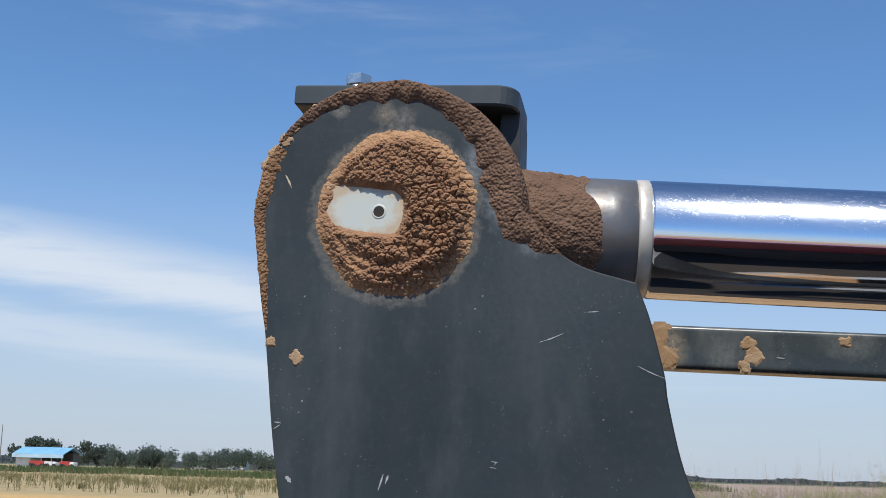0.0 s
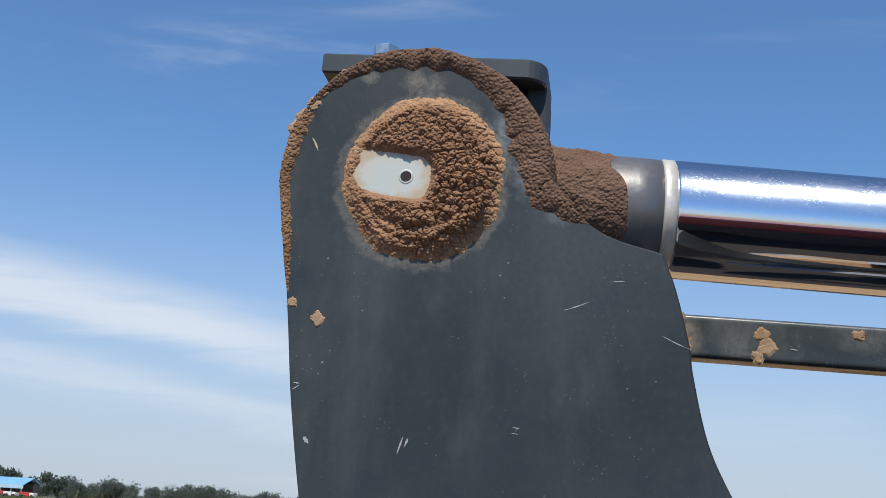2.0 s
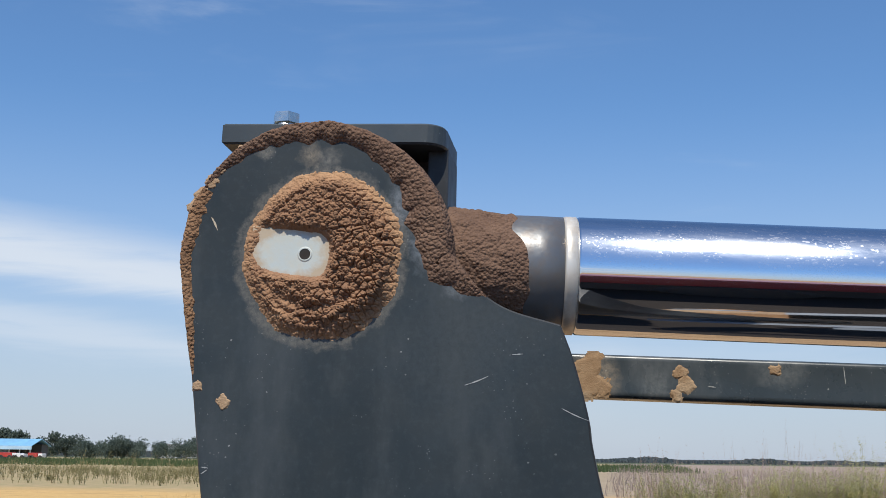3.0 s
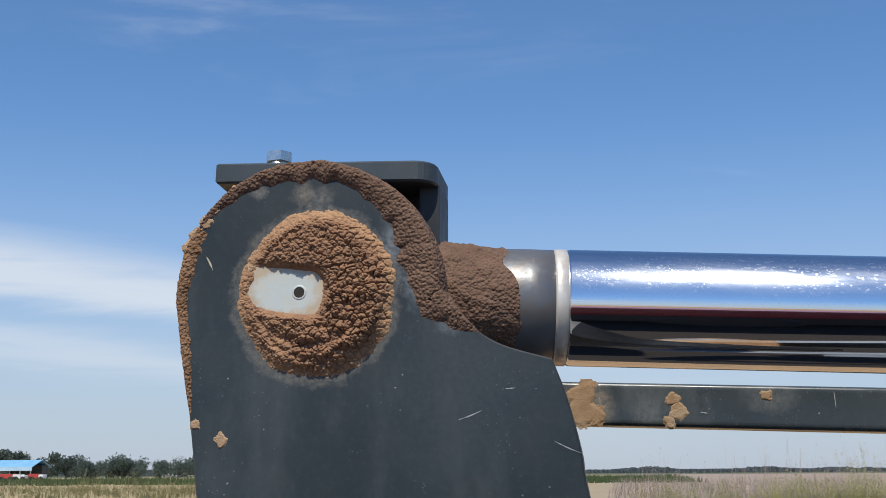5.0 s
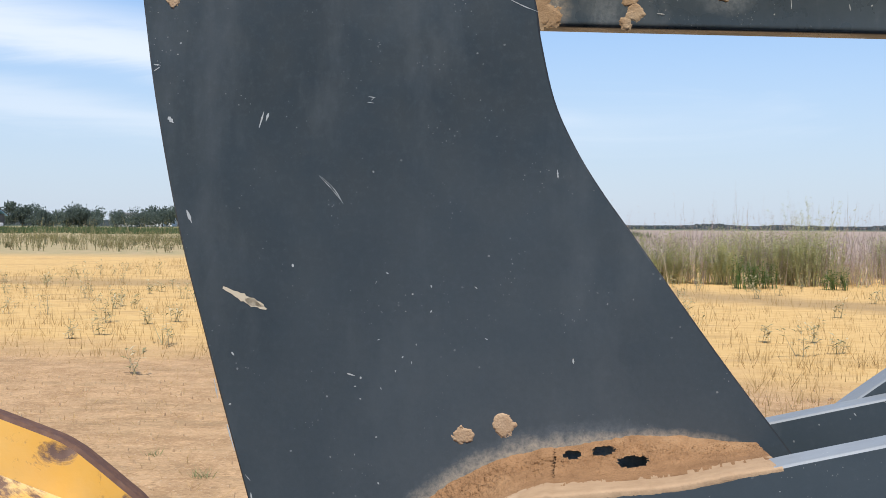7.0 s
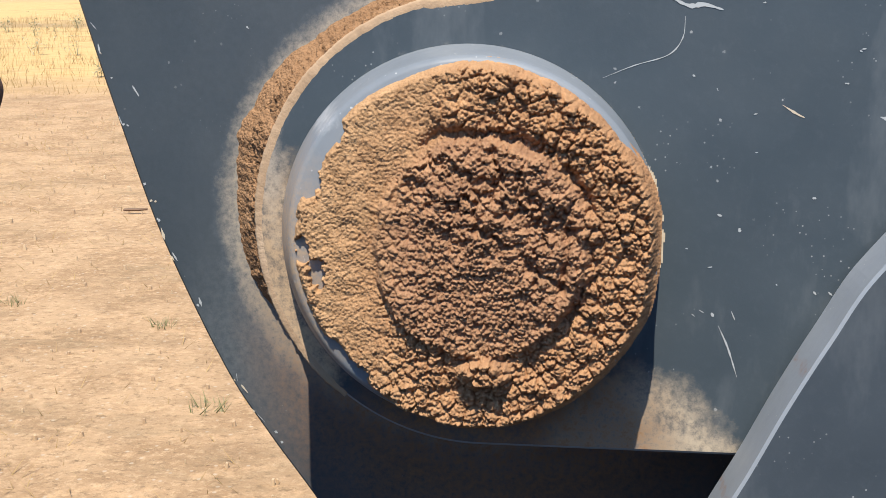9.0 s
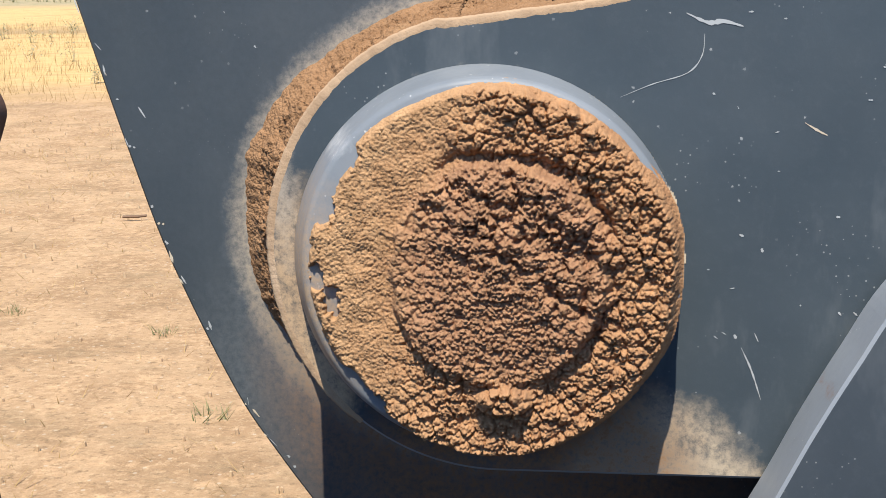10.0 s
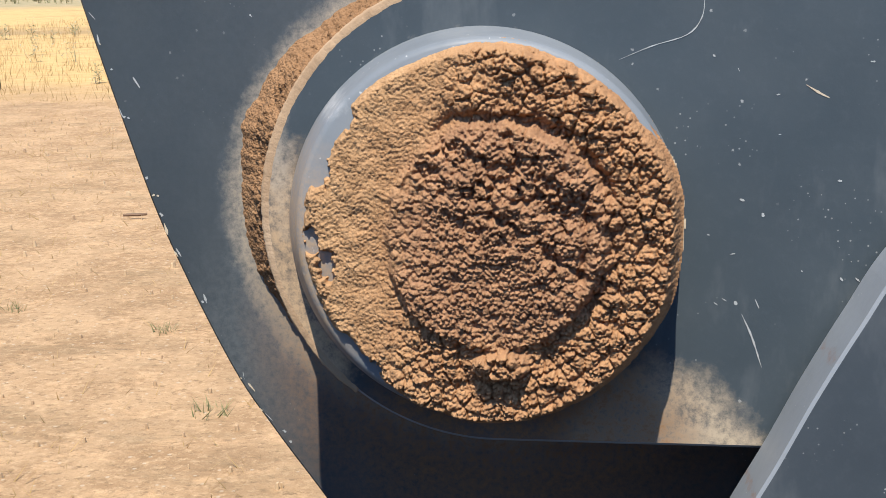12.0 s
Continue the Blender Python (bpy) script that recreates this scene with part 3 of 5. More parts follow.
def blades(name, label, category, spots, material, height, width, per, spread, lean, leafy=0.0, seed=1, kind="stuff", leaf=0.05):
    """Many thin upright blades or stalks, with small leaves where leafy."""
    rnd = random.Random(seed)
    v, f = [], []
    for x, y, k in spots:
        for _ in range(per):
            a, r = rnd.uniform(0, 6.28), spread * math.sqrt(rnd.random()) * k
            bx, by, h = x + r * math.cos(a), y + r * math.sin(a), height * k * rnd.uniform(0.55, 1.15)
            tx, ty = bx + rnd.gauss(0, lean) * h, by + rnd.gauss(0, lean) * h
            w, t = width * rnd.uniform(0.6, 1.3), rnd.uniform(0, 3.14)
            wx, wy = w * math.cos(t), w * math.sin(t)
            n = len(v)
            v += [(bx - wx, by - wy, -0.02), (bx + wx, by + wy, -0.02), (tx, ty, h)]
            f.append((n, n + 1, n + 2))
            for _ in range(int(leafy * rnd.uniform(0.5, 1.5))):
                q = rnd.uniform(0.25, 1.0)
                cx, cy, cz = bx + (tx - bx) * q, by + (ty - by) * q, h * q
                ls, an, up = height * leaf * rnd.uniform(0.6, 1.6), rnd.uniform(0, 6.28), rnd.uniform(-0.4, 0.8)
                dx, dy, dz = ls * math.cos(an), ls * math.sin(an), ls * up
                n = len(v)
                v += [(cx, cy, cz), (cx + dx - dy * 0.3, cy + dy + dx * 0.3, cz + dz), (cx + dx * 1.7, cy + dy * 1.7, cz + dz * 1.2), (cx + dx + dy * 0.3, cy + dy - dx * 0.3, cz + dz)]
                f.append((n, n + 1, n + 2, n + 3))
    ob = mesh_object(name, v, f, material)
    tagged(ob, label, category, kind=kind)


rs = random.Random(11)
blades("straw_stubble", "pale dry straw stubble standing over the field", "straw", [(rs.uniform(-16, 14), 12 + 34 * rs.random() ** 1.3, rs.uniform(0.6, 1.1)) for _ in range(5200)] + [(rs.uniform(0.8, 7), rs.uniform(8, 13), rs.uniform(0.5, 1.0)) for _ in range(420)],
       STRAW, 0.20, 0.004, 5, 0.22, 0.35, seed=2)
blades("straw_litter", "broken straw lying on bare pale soil", "straw", [(rs.uniform(-7, 4), rs.uniform(1.6, 14), rs.uniform(0.5, 1.0)) for _ in range(2600)],
       STRAW, 0.05, 0.0028, 5, 0.14, 2.0, seed=3)
blades("field_weeds", "small dry thistles scattered through the straw", "weeds", [(rs.uniform(-14, 13), rs.uniform(9, 36), rs.uniform(0.6, 1.2)) for _ in range(230)],
       THISTLE, 0.36, 0.006, 5, 0.09, 0.30, 9, seed=4, leaf=0.11)
blades("grass_tufts", "small green tufts on the bare soil", "grass", [(-0.90, 2.68, 1), (-1.36, 3.52, 0.9), (-2.1, 3.77, 0.9), (-1.55, 4.7, 0.8), (-0.9, 4.9, 0.6), (-1.9, 6.0, 1.0), (-2.4, 6.6, 0.9)],
       TUFT, 0.05, 0.003, 40, 0.06, 0.9, seed=5)


def soil_clods():
    """Loose crumbs and pebbles on the bare soil."""
    rnd = random.Random(31)
    v, f = [], []
    for _ in range(1500):
        x, y, r = rnd.uniform(-7, 2.5), 1.5 + 9 * rnd.random() ** 1.2, rnd.uniform(0.003, 0.011) * (1 if rnd.random() < 0.92 else 1.8)
        n, a0 = len(v), rnd.uniform(0, 6.28)
        for k in range(6):
            a, q = a0 + k * 1.047, r * rnd.uniform(0.7, 1.2)
            v.append((x + q * math.cos(a), y + q * math.sin(a), -0.012))
        for k in range(6):
            a, q = a0 + k * 1.047, r * rnd.uniform(0.4, 0.8)
            v.append((x + q * math.cos(a), y + q * math.sin(a), 0.012 + r * rnd.uniform(0.3, 0.8)))
        v.append((x, y, 0.013 + r * 0.8))
        for k in range(6):
            j = (k + 1) % 6
            f += [(n + k, n + j, n + 6 + j, n + 6 + k), (n + 6 + k, n + 6 + j, n + 12)]
    tagged(mesh_object("soil_clods", v, f, leaf_material("dry_soil_crumbs", (0.36, 0.24, 0.135), (0.50, 0.36, 0.21), 0.0), None, False), "loose dry soil crumbs and pebbles on bare ground", "soil", kind="stuff")


soil_clods()


def stick(x, y, length, turn):
    """A short weathered piece of wood, tapering and slightly bent."""
    root = thing("wood_stick", "short weathered brown stick lying on dry soil", "stick", "sticks", m=pose(x, y, 0.012, 0, 0, turn))
    bm = bmesh.new()
    rings = []
    for q in range(7):
        u = q / 6 - 0.5
        r = 0.010 * (1 - 0.5 * abs(u)) * (1 + 0.25 * noise.noise((q * 1.7, x, 0)))
        rings.append([bm.verts.new((u * length, 0.012 * noise.noise((u * 3, y, 1)) + r * math.cos(a * 1.047), 0.006 + r * math.sin(a * 1.047))) for a in range(6)])
    for a, b in zip(rings, rings[1:]):
        for q in range(6):
            bm.faces.new((a[q], a[(q + 1) % 6], b[(q + 1) % 6], b[q]))
    bm.faces.new(rings[0]), bm.faces.new(rings[-1])
    part("stem", bm, plain("weathered_wood", (0.17, 0.105, 0.062), 0.85), root)


for sx, sy, sl, st in ((-2.32, 5.65, 0.13, 12),):
    stick(sx, sy, sl, st)
th = [(x, y, k * (0.55 + 1.1 * abs(noise.noise((x * 0.8, y * 0.2, 1.0))))) for x, y, k in [(rs.uniform(0.5, 20), 30 + rs.uniform(0, 9), rs.uniform(0.55, 0.95)) for _ in range(640)] if noise.noise((x * 0.7, y * 0.4, 7.0)) > -0.02]
blades("weed_thicket", "tall tangled weeds with dry reddish stalks", "weeds", th, STALK, 2.5, 0.008, 5, 0.5, 0.10, 50, seed=6, leaf=0.009)
blades("weed_undergrowth", "low pale weeds at the foot of the stalks", "weeds", [(x, y - 0.4, 0.5 + 0.5 * k) for x, y, k in th[::2]], WEED, 0.95, 0.012, 7, 0.7, 0.2, 40, seed=7, leaf=0.024)
bushes = [(x + 0.3, y - 0.2, 0.55 + 0.55 * k) for x, y, k in th[1::2] if noise.noise((x * 0.45, 2.0, y * 0.15)) > 0.06]
blades("bushy_weeds", "olive green bushy weeds among dry stalks", "weeds", bushes, WEED_MID, 1.45, 0.007, 22, 0.7, 0.24, 70, seed=17, leaf=0.020)
blades("willow_weeds", "soft yellowish green bushes before the dry stalks", "weeds", [(rs.gauss(c, 0.4), 30.0 + rs.uniform(0, 1.5), q * rs.uniform(0.6, 1.0)) for c, q in ((2.6, 0.6), (4.1, 1.0), (5.5, 0.75), (6.3, 1.15), (9.2, 0.6), (11.4, 1.25), (13.8, 0.7)) for _ in range(8)], WEED_SOFT, 1.75, 0.007, 20, 0.45, 0.16, 60, seed=19, leaf=0.017)
blades("dry_scrub", "pale mauve dry scrub behind the tall weeds", "weeds", [(rs.uniform(0, 75), 44 + 100 * rs.random() ** 1.4, rs.uniform(0.5, 1.1)) for _ in range(900)], SCRUB_DRY, 1.15, 0.02, 7, 1.0, 0.2, 16, seed=18, leaf=0.035)
blades("fresh_weeds", "bright green bushy weeds before the dry stalks", "weeds", [(4.35, 28.4, 0.9), (4.7, 28.6, 0.7), (6.3, 28.3, 0.6), (11.4, 29, 0.9)], WEED_GREEN, 0.8, 0.012, 40, 0.5, 0.2, 14, seed=8)
blades("hedge_weeds", "greyish green scrub along the far edge of the straw", "weeds", [(rs.uniform(-70, -6), rs.uniform(58, 110), rs.uniform(0.25, 0.8) if rs.random() < 0.93 else 1.5) for _ in range(620)],
       HEDGE, 1.15, 0.02, 9, 1.3, 0.25, 34, seed=9, leaf=0.04)
blades("corn_field", "even green field of standing corn", "corn", [(rs.uniform(-112, 10), rs.uniform(150, 235), 1.0) for _ in range(3600)],
       CORN, 0.8, 0.12, 4, 1.5, 0.15, 3, seed=10)


def tree(x, y, h, w, seed):
    rnd = random.Random(seed)
    root = thing("tree", "distant dark green broadleaf tree", "tree", "far trees", m=pose(x, y, 0))
    bm = bmesh.new()
    bmesh.ops.create_cone(bm, segments=7, radius1=0.03 * h, radius2=0.012 * h, depth=h * 0.6, cap_ends=True, matrix=pose(0, 0, h * 0.3))
    for a in range(4):
        an = a * 1.6 + rnd.random()
        bmesh.ops.create_cone(bm, segments=5, radius1=0.012 * h, radius2=0.004 * h, depth=h * 0.4,
                              matrix=pose(0.1 * h * math.cos(an), 0.1 * h * math.sin(an), h * 0.5, 0, 35, math.degrees(an)))
    part("trunk", bm, BARK, root)
    v, f = [], []
    lobes = [(rnd.gauss(0, w * 0.26), rnd.gauss(0, w * 0.26), h * rnd.uniform(0.3, 0.85), w * rnd.uniform(0.16, 0.3)) for _ in range(11)]
    for cx, cy, cz, r in lobes:
        for _ in range(300):
            d = Vector((rnd.gauss(0, 1), rnd.gauss(0, 1), rnd.gauss(0, 0.8))).normalized() * r * rnd.uniform(0.35, 1.04)
            c = Vector((cx, cy, max(cz, r * 0.5))) + d
            s = h * 0.046 * rnd.uniform(0.6, 1.5)
            q = Euler((rnd.uniform(0, 6), rnd.uniform(0, 6), rnd.uniform(0, 6))).to_matrix()
            n = len(v)
            v += [c + q @ Vector(o) * s for o in ((-1, 0, 0), (0, -0.6, 0.2), (1, 0, 0), (0, 0.6, 0.2))]
            f.append((n, n + 1, n + 2, n + 3))
    mesh_object("crown", v, f, CROWN, root)


for i, (az, y, h, w) in enumerate(((-31.6, 300, 5.2, 7), (-30.4, 300, 5.6, 6), (-27.8, 300, 7.6, 8), (-26.6, 290, 7.0, 8), (-25.2, 300, 5.4, 9), (-24.2, 300, 4.8, 9),
                                   (-23.2, 310, 5.0, 10), (-22.3, 310, 5.2, 9), (-21.2, 330, 4.6, 9), (-19.9, 340, 4.6, 10), (-19.1, 430, 7.4, 9), (-18.2, 340, 5.2, 10), (-17.2, 360, 4.0, 9),
                                   (-16.2, 460, 6.2, 11), (-15.2, 400, 5.0, 10), (-14.0, 470, 6.6, 11), (-12.8, 430, 5.0, 10), (-11.4, 480, 5.6, 12))):
    tree(y * math.tan(radians(az)), y, h, w, 40 + i)


def far_woods():
    rnd = random.Random(5)
    v, f = [], []
    for _ in range(26000):
        az = rnd.uniform(-36, 22)
        y = rnd.uniform(520, 900)
        x = y * math.tan(radians(az))
        top = 6.5 * (0.5 + 0.9 * noise.noise((az * 0.35, 0.3, 0.0)) + 0.35 * noise.noise((az * 1.7, 4.0, 0.0)))
        if az > -8:
            top *= 0.42
        z = rnd.random() * max(top, 1.0)
        s = rnd.uniform(0.5, 1.2)
        a = rnd.uniform(-0.6, 0.6)
        n = len(v)
        v += [(x - s, y, z), (x - s * a, y + 1, z - s * 0.6), (x + s, y, z + s * a), (x, y + 1, z + s * 0.8)]
        f.append((n, n + 1, n + 2, n + 3))
    # Pale grey-green leaves carry the distance haze in their colour.
    tagged(mesh_object("far_woods", v, f, leaf_material("haze_painted_far_leaves", (0.12, 0.14, 0.14), (0.17, 0.19, 0.19))), "low line of far woods, haze put into its colour", "woods", kind="stuff")


far_woods()


def shed():
    x0, x1, y0, y1 = -136.6, -125.6, 250.0, 258.0
    root = thing("shed", "long white shed with a blue sheet-metal roof", "shed", m=pose(0, 0, 0))
    part("wall", box(x0, x0 + 3.2, y0 + 0.3, y1, -0.05, 3.3), WALL_WHITE, root, "white gable bay")
    part("wall", box(x0 + 3.2, x1, y0 + 5, y1, -0.05, 3.3), SHADE_DARK, root, "open bay with its shade painted dark")
    for i in range(4):
        part("post", box(x0 + 3.3 + i * 2.4, x0 + 3.5 + i * 2.4, y0 + 0.4, y0 + 0.6, -0.05, 3.1), WALL_WHITE, root)
    bm = bmesh.new()
    ym = (y0 + y1) / 2
    prof = [(y0 - 0.6, 3.0), (ym, 4.5), (y1 + 0.6, 3.0), (y1 + 0.6, 2.85), (ym, 4.35), (y0 - 0.6, 2.85)]
    a = [bm.verts.new((x0 - 0.5, y, z)) for y, z in prof]
    b = [bm.verts.new((x1 + 0.5, y, z)) for y, z in prof]
    bm.faces.new(a)
    bm.faces.new(b)
    for i in range(6):
        bm.faces.new((a[i], a[(i + 1) % 6], b[(i + 1) % 6], b[i]))
    part("roof", bm, ROOF_BLUE, root)
    part("fascia", box(x0 - 0.5, x1 + 0.5, y0 - 0.75, y0 - 0.62, 2.15, 2.95), plain("pale_blue_fascia", (0.42, 0.60, 0.72)), root, "pale blue fascia")


shed()


def vehicle(x, y, w, h, body, cab, label):
    root = thing("farm_trailer" if cab is None else "truck", label, "vehicle", "parked vehicles", m=pose(x, y, 0))
    part("body", box(-w / 2, w / 2 * (1.0 if cab is None else 0.35), -1, 1, 0.55, h, 0.12), body, root)
    if cab is not None:
        part("cab", box(w / 2 * 0.4, w / 2, -1, 1, 0.5, h * 0.9, 0.2), cab, root)
    for s in (-0.36, -0.2, 0.36):
        part("wheel", turned([(0, -1.1), (0.45, -1.1), (0.5, -1.02), (0.5, -0.82), (0.45, -0.75), (0, -0.75)], 20, s * w, 0.48), TYRE, root)


vehicle(-129.0, 246, 3.4, 1.5, RED_PAINT, None, "red farm trailer parked before the shed")
vehicle(-125.4, 245, 2.6, 1.4, WHITE_PAINT, WHITE_PAINT, "white truck parked beside the shed")
vehicle(-120.6, 243, 3.2, 1.5, RED_PAINT, WHITE_PAINT, "red and white truck parked on the field")


def house(x, y, w, h, seed):
    root = thing("house", "small pale house far behind the field", "house", "far houses", m=pose(x, y, 0))
    part("wall", box(-w / 2, w / 2, -4, 4, -0.05, h), WALL_WHITE, root)
    bm = bmesh.new()
    a = [bm.verts.new((-w / 2 - 0.4, yy, z)) for yy, z in ((-4.5, h), (0, h + 2.2), (4.5, h))]
    b = [bm.verts.new((w / 2 + 0.4, yy, z)) for yy, z in ((-4.5, h), (0, h + 2.2), (4.5, h))]
    bm.faces.new(a), bm.faces.new(b)
    for i in range(3):
        bm.faces.new((a[i], a[(i + 1) % 3], b[(i + 1) % 3], b[i]))
    part("roof", bm, HOUSE_ROOF, root)
    for i in range(3):
        part("window", box(-w / 3 + i * w / 3 - 0.5, -w / 3 + i * w / 3 + 0.5, -4.06, -3.95, h * 0.35, h * 0.75), SHADE_DARK, root)


for i, (az, y, w, h) in enumerate(((-20.6, 480, 8, 3.4), (-19.5, 500, 10, 4), (-18.9, 520, 7, 4.2), (-17.0, 500, 9, 3.2), (-15.9, 520, 8, 3.4), (-15.0, 510, 7, 3.0))):
    house(y * math.tan(radians(az)), y, w, h, i)

pole = thing("utility_pole", "thin grey utility pole beside the far shed", "pole", m=pose(-165 * 1.0 + 18.0, 262, 0))
part("mast", turned([(0, 0), (0.14, 0), (0.09, 1), (0, 1)], 8), HOUSE_ROOF, pole)
pole.children[0].matrix_local = Matrix.Rotation(radians(90), 4, "X") @ Matrix.Diagonal((1, 9.5, 1, 1))

# ---------------------------------------------------------------- the lever arm (bell crank)
HEAD = arc(0.003, 0.001, 0.1, 200, -2, 60)
RIGHT = spline([(0.103, -0.002), (0.122, -0.021), (0.150, -0.041), (0.1895, -0.0535)], 8)[1:]
RIGHT2 = spline([(0.1895, -0.0535), (0.199, -0.080), (0.2085, -0.118), (0.2115, -0.140), (0.2215, -0.184), (0.236, -0.217), (0.254, -0.247), (0.281, -0.285), (0.340, -0.368), (0.394, -0.440), (0.44, -0.505)], 6)[1:]
BOTTOM = spline([(0.44, -0.505), (0.47, -0.60), (0.45, -0.72), (0.36, -0.86), (0.25, -0.90)], 6)[1:]
LEFT = spline([(0.25, -0.90), (0.185, -0.82), (0.131, -0.744), (0.103, -0.705), (0.077, -0.664), (0.041, -0.585), (0.0175, -0.515), (-0.008, -0.430), (-0.030, -0.353), (-0.052, -0.271), (-0.070, -0.180), (-0.080, -0.110), (-0.091, -0.033)], 6)[1:]
arm = thing("lever_arm", "dark slate-painted steel lever arm with mud-caked pin ends", "lever arm")
part("arm_plate", plate(HEAD + RIGHT + RIGHT2 + BOTTOM + LEFT[:-1], 0.0, 0.04, 0.0012), PAINT_ARM, arm, rim=DARK_EDGE_SHADE)
part("pin_plate", plate([(-0.041, -0.022), (0.022, -0.022), (0.022, 0.022), (-0.041, 0.022)], -0.0016, 0.0, 0.0003), PIN_FACE, arm, "pale primed pin retainer plate")
part("grease_socket", turned([(0.0042, -0.0012), (0.0042, -0.0021), (0.0050, -0.0021), (0.0056, -0.0018), (0.0060, -0.0012)], 40), PIN_FACE, arm, "raised ring round the grease hole")
# Flat near-black disc; the hole's shade is put into its colour.
part("grease_hole", turned([(0, -0.0018), (0.0045, -0.0018)], 28), DARK_HOLE, arm, "dark disc painted as the grease hole's shade")


def cap_surface(x, z):
    """Mud round the upper pin, with a bare window over the retainer plate."""
    dx, dz = x - 0.012, z + 0.002
    r, a = np.hypot(dx, dz * 0.94), np.arctan2(dz, dx)
    rim = 0.0655 + 0.004 * (fbm(np.cos(a) * 2.2 + 5, np.sin(a) * 2.2 + 5, 4, 2) - 0.5) * 2 + 0.0035 * (fbm(x / 0.006, z / 0.006, 3, 8) - 0.5)
    edge = smooth(rim - r, -0.0006, 0.019)
    wx, wz = (x + 0.0105) / 0.0265, (z - 0.001 + 0.12 * x) / 0.0165
    win = (np.abs(wx) ** 4 + np.abs(wz) ** 4) ** 0.25 + 0.26 * (fbm(x / 0.012, z / 0.012, 4, 5, 0.42) - 0.5)
    open_ = smooth(win, 0.90, 1.38)
    big = fbm(x / 0.03, z / 0.03, 4, 1)
    wob = 0.003 * (fbm(x / 0.009, z / 0.009, 3, 40) - 0.5), 0.003 * (fbm(x / 0.009, z / 0.009, 3, 41) - 0.5)
    c1, c2 = nodules((x + wob[0]) / 0.0060, (z + wob[1]) / 0.0056, 3), nodules((x + wob[1]) / 0.0033, (z + wob[0]) / 0.0031, 4, 0.3)
    rough = 0.35 + 0.9 * smooth(dx - 0.4 * dz, -0.03, 0.05)
    h = 0.0032 + 0.0042 * edge * (0.5 + 0.7 * big) + (0.0040 * (c1 - 0.4) * rough + 0.0015 * (c2 - 0.4) + 0.0006 * (nodules(x / 0.0019, z / 0.0018, 44, 0.4) - 0.4)) * (0.5 + 1.0 * fbm(x / 0.012, z / 0.012, 3, 21)) + 0.0035 * (fbm(x / 0.007, z / 0.007, 4, 22, 0.65) - 0.5)
    ringr = np.abs(r - 0.047 - 0.006 * (big - 0.5))
    h -= 0.0024 * np.exp(-(ringr / 0.0022) ** 2) * smooth(-dx - 0.3 * dz, -0.03, 0.03)
    lowring = np.abs(np.hypot(x - 0.01, z - 0.002) - 0.043)
    h -= 0.0034 * np.exp(-(lowring / 0.004) ** 2) * smooth(-dz, 0.01, 0.035)
    h += 0.004 * np.exp(-((np.hypot(x - 0.03, z + 0.012) - 0.028) / 0.008) ** 2) * smooth(dx - dz, 0.0, 0.04)
    y = -(h * edge * open_ + (1 - open_) * 0.0005 * edge) + 0.0012 * (1 - edge)
    return y, (r < rim + 0.001) & (win > 0.85)


cap = thing("pin_mud", "cracked brown dried mud caked round the upper pin", "mud")
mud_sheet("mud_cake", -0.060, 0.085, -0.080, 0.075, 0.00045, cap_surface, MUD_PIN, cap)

rope = thing("edge_mud", "thick dark dried mud along the arm's rounded head", "mud")
rim_path = [Vector(p) for p in arc(0.003, 0.001, 0.1, 150, -2, 380)] + spline([(0.103, -0.002), (0.122, -0.021), (0.136, -0.0325)], 60)[1:]
rw = between([(0, 0.004), (0.12, 0.009), (0.3, 0.016), (0.42, 0.014), (0.55, 0.019), (0.75, 0.026), (0.86, 0.021), (0.95, 0.014), (1, 0.003)])
rh = between([(0, 0.002), (0.2, 0.0045), (0.5, 0.0065), (0.75, 0.008), (0.92, 0.005), (1, 0.0005)])
ro = between([(0, 0.0), (0.15, 0.002), (0.5, 0.004), (0.85, 0.007), (1, 0.0)])
NROW = 34


def rope_row(k, w, h, o, back=0.03):
    u = k / (NROW - 1)
    if u < 0.6:
        q = u / 0.6
        return (lambda a: -w(a) * (0.8 + 0.55 * abs(noise.noise((a * 14, 3.1, 0))) + 0.12 * noise.noise((a * 45, 9.1, 0))) * (1 - q) + o(a) * 0.6 * q, lambda a: 0.001 - h(a) * math.sin(math.pi * min(q * 0.62 + 0.02, 1)))
    q = (u - 0.6) / 0.4
    return (lambda a: o(a) * (0.6 + 0.6 * math.sin(math.pi * min(q, 0.9))) - 0.002 * q * q * q, lambda a: 0.001 - h(a) * 0.9 * (1 - q) + back * q)


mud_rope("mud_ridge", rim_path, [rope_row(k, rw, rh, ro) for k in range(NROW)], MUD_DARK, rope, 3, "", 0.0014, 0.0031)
left_path = [Vector((-0.0820, -0.094))] + spline([(-0.0840, -0.082), (-0.0915, -0.03), (-0.0955, 0.0), (-0.0905, 0.035), (-0.082, 0.053)], 30)
lw = between([(0, 0.003), (0.2, 0.006), (0.6, 0.009), (0.9, 0.013), (1, 0.012)])
lh = between([(0, 0.001), (0.3, 0.0035), (0.8, 0.004), (1, 0.002)])
lo = between([(0, 0.0), (0.3, 0.0012), (0.8, 0.0015), (1, 0.0005)])
mud_rope("mud_crust", left_path, [rope_row(k, lw, lh, lo) for k in range(NROW)], MUD_BROWN, rope, 9, "thin tan crust on the arm's edge", 0.0012, 0.004)


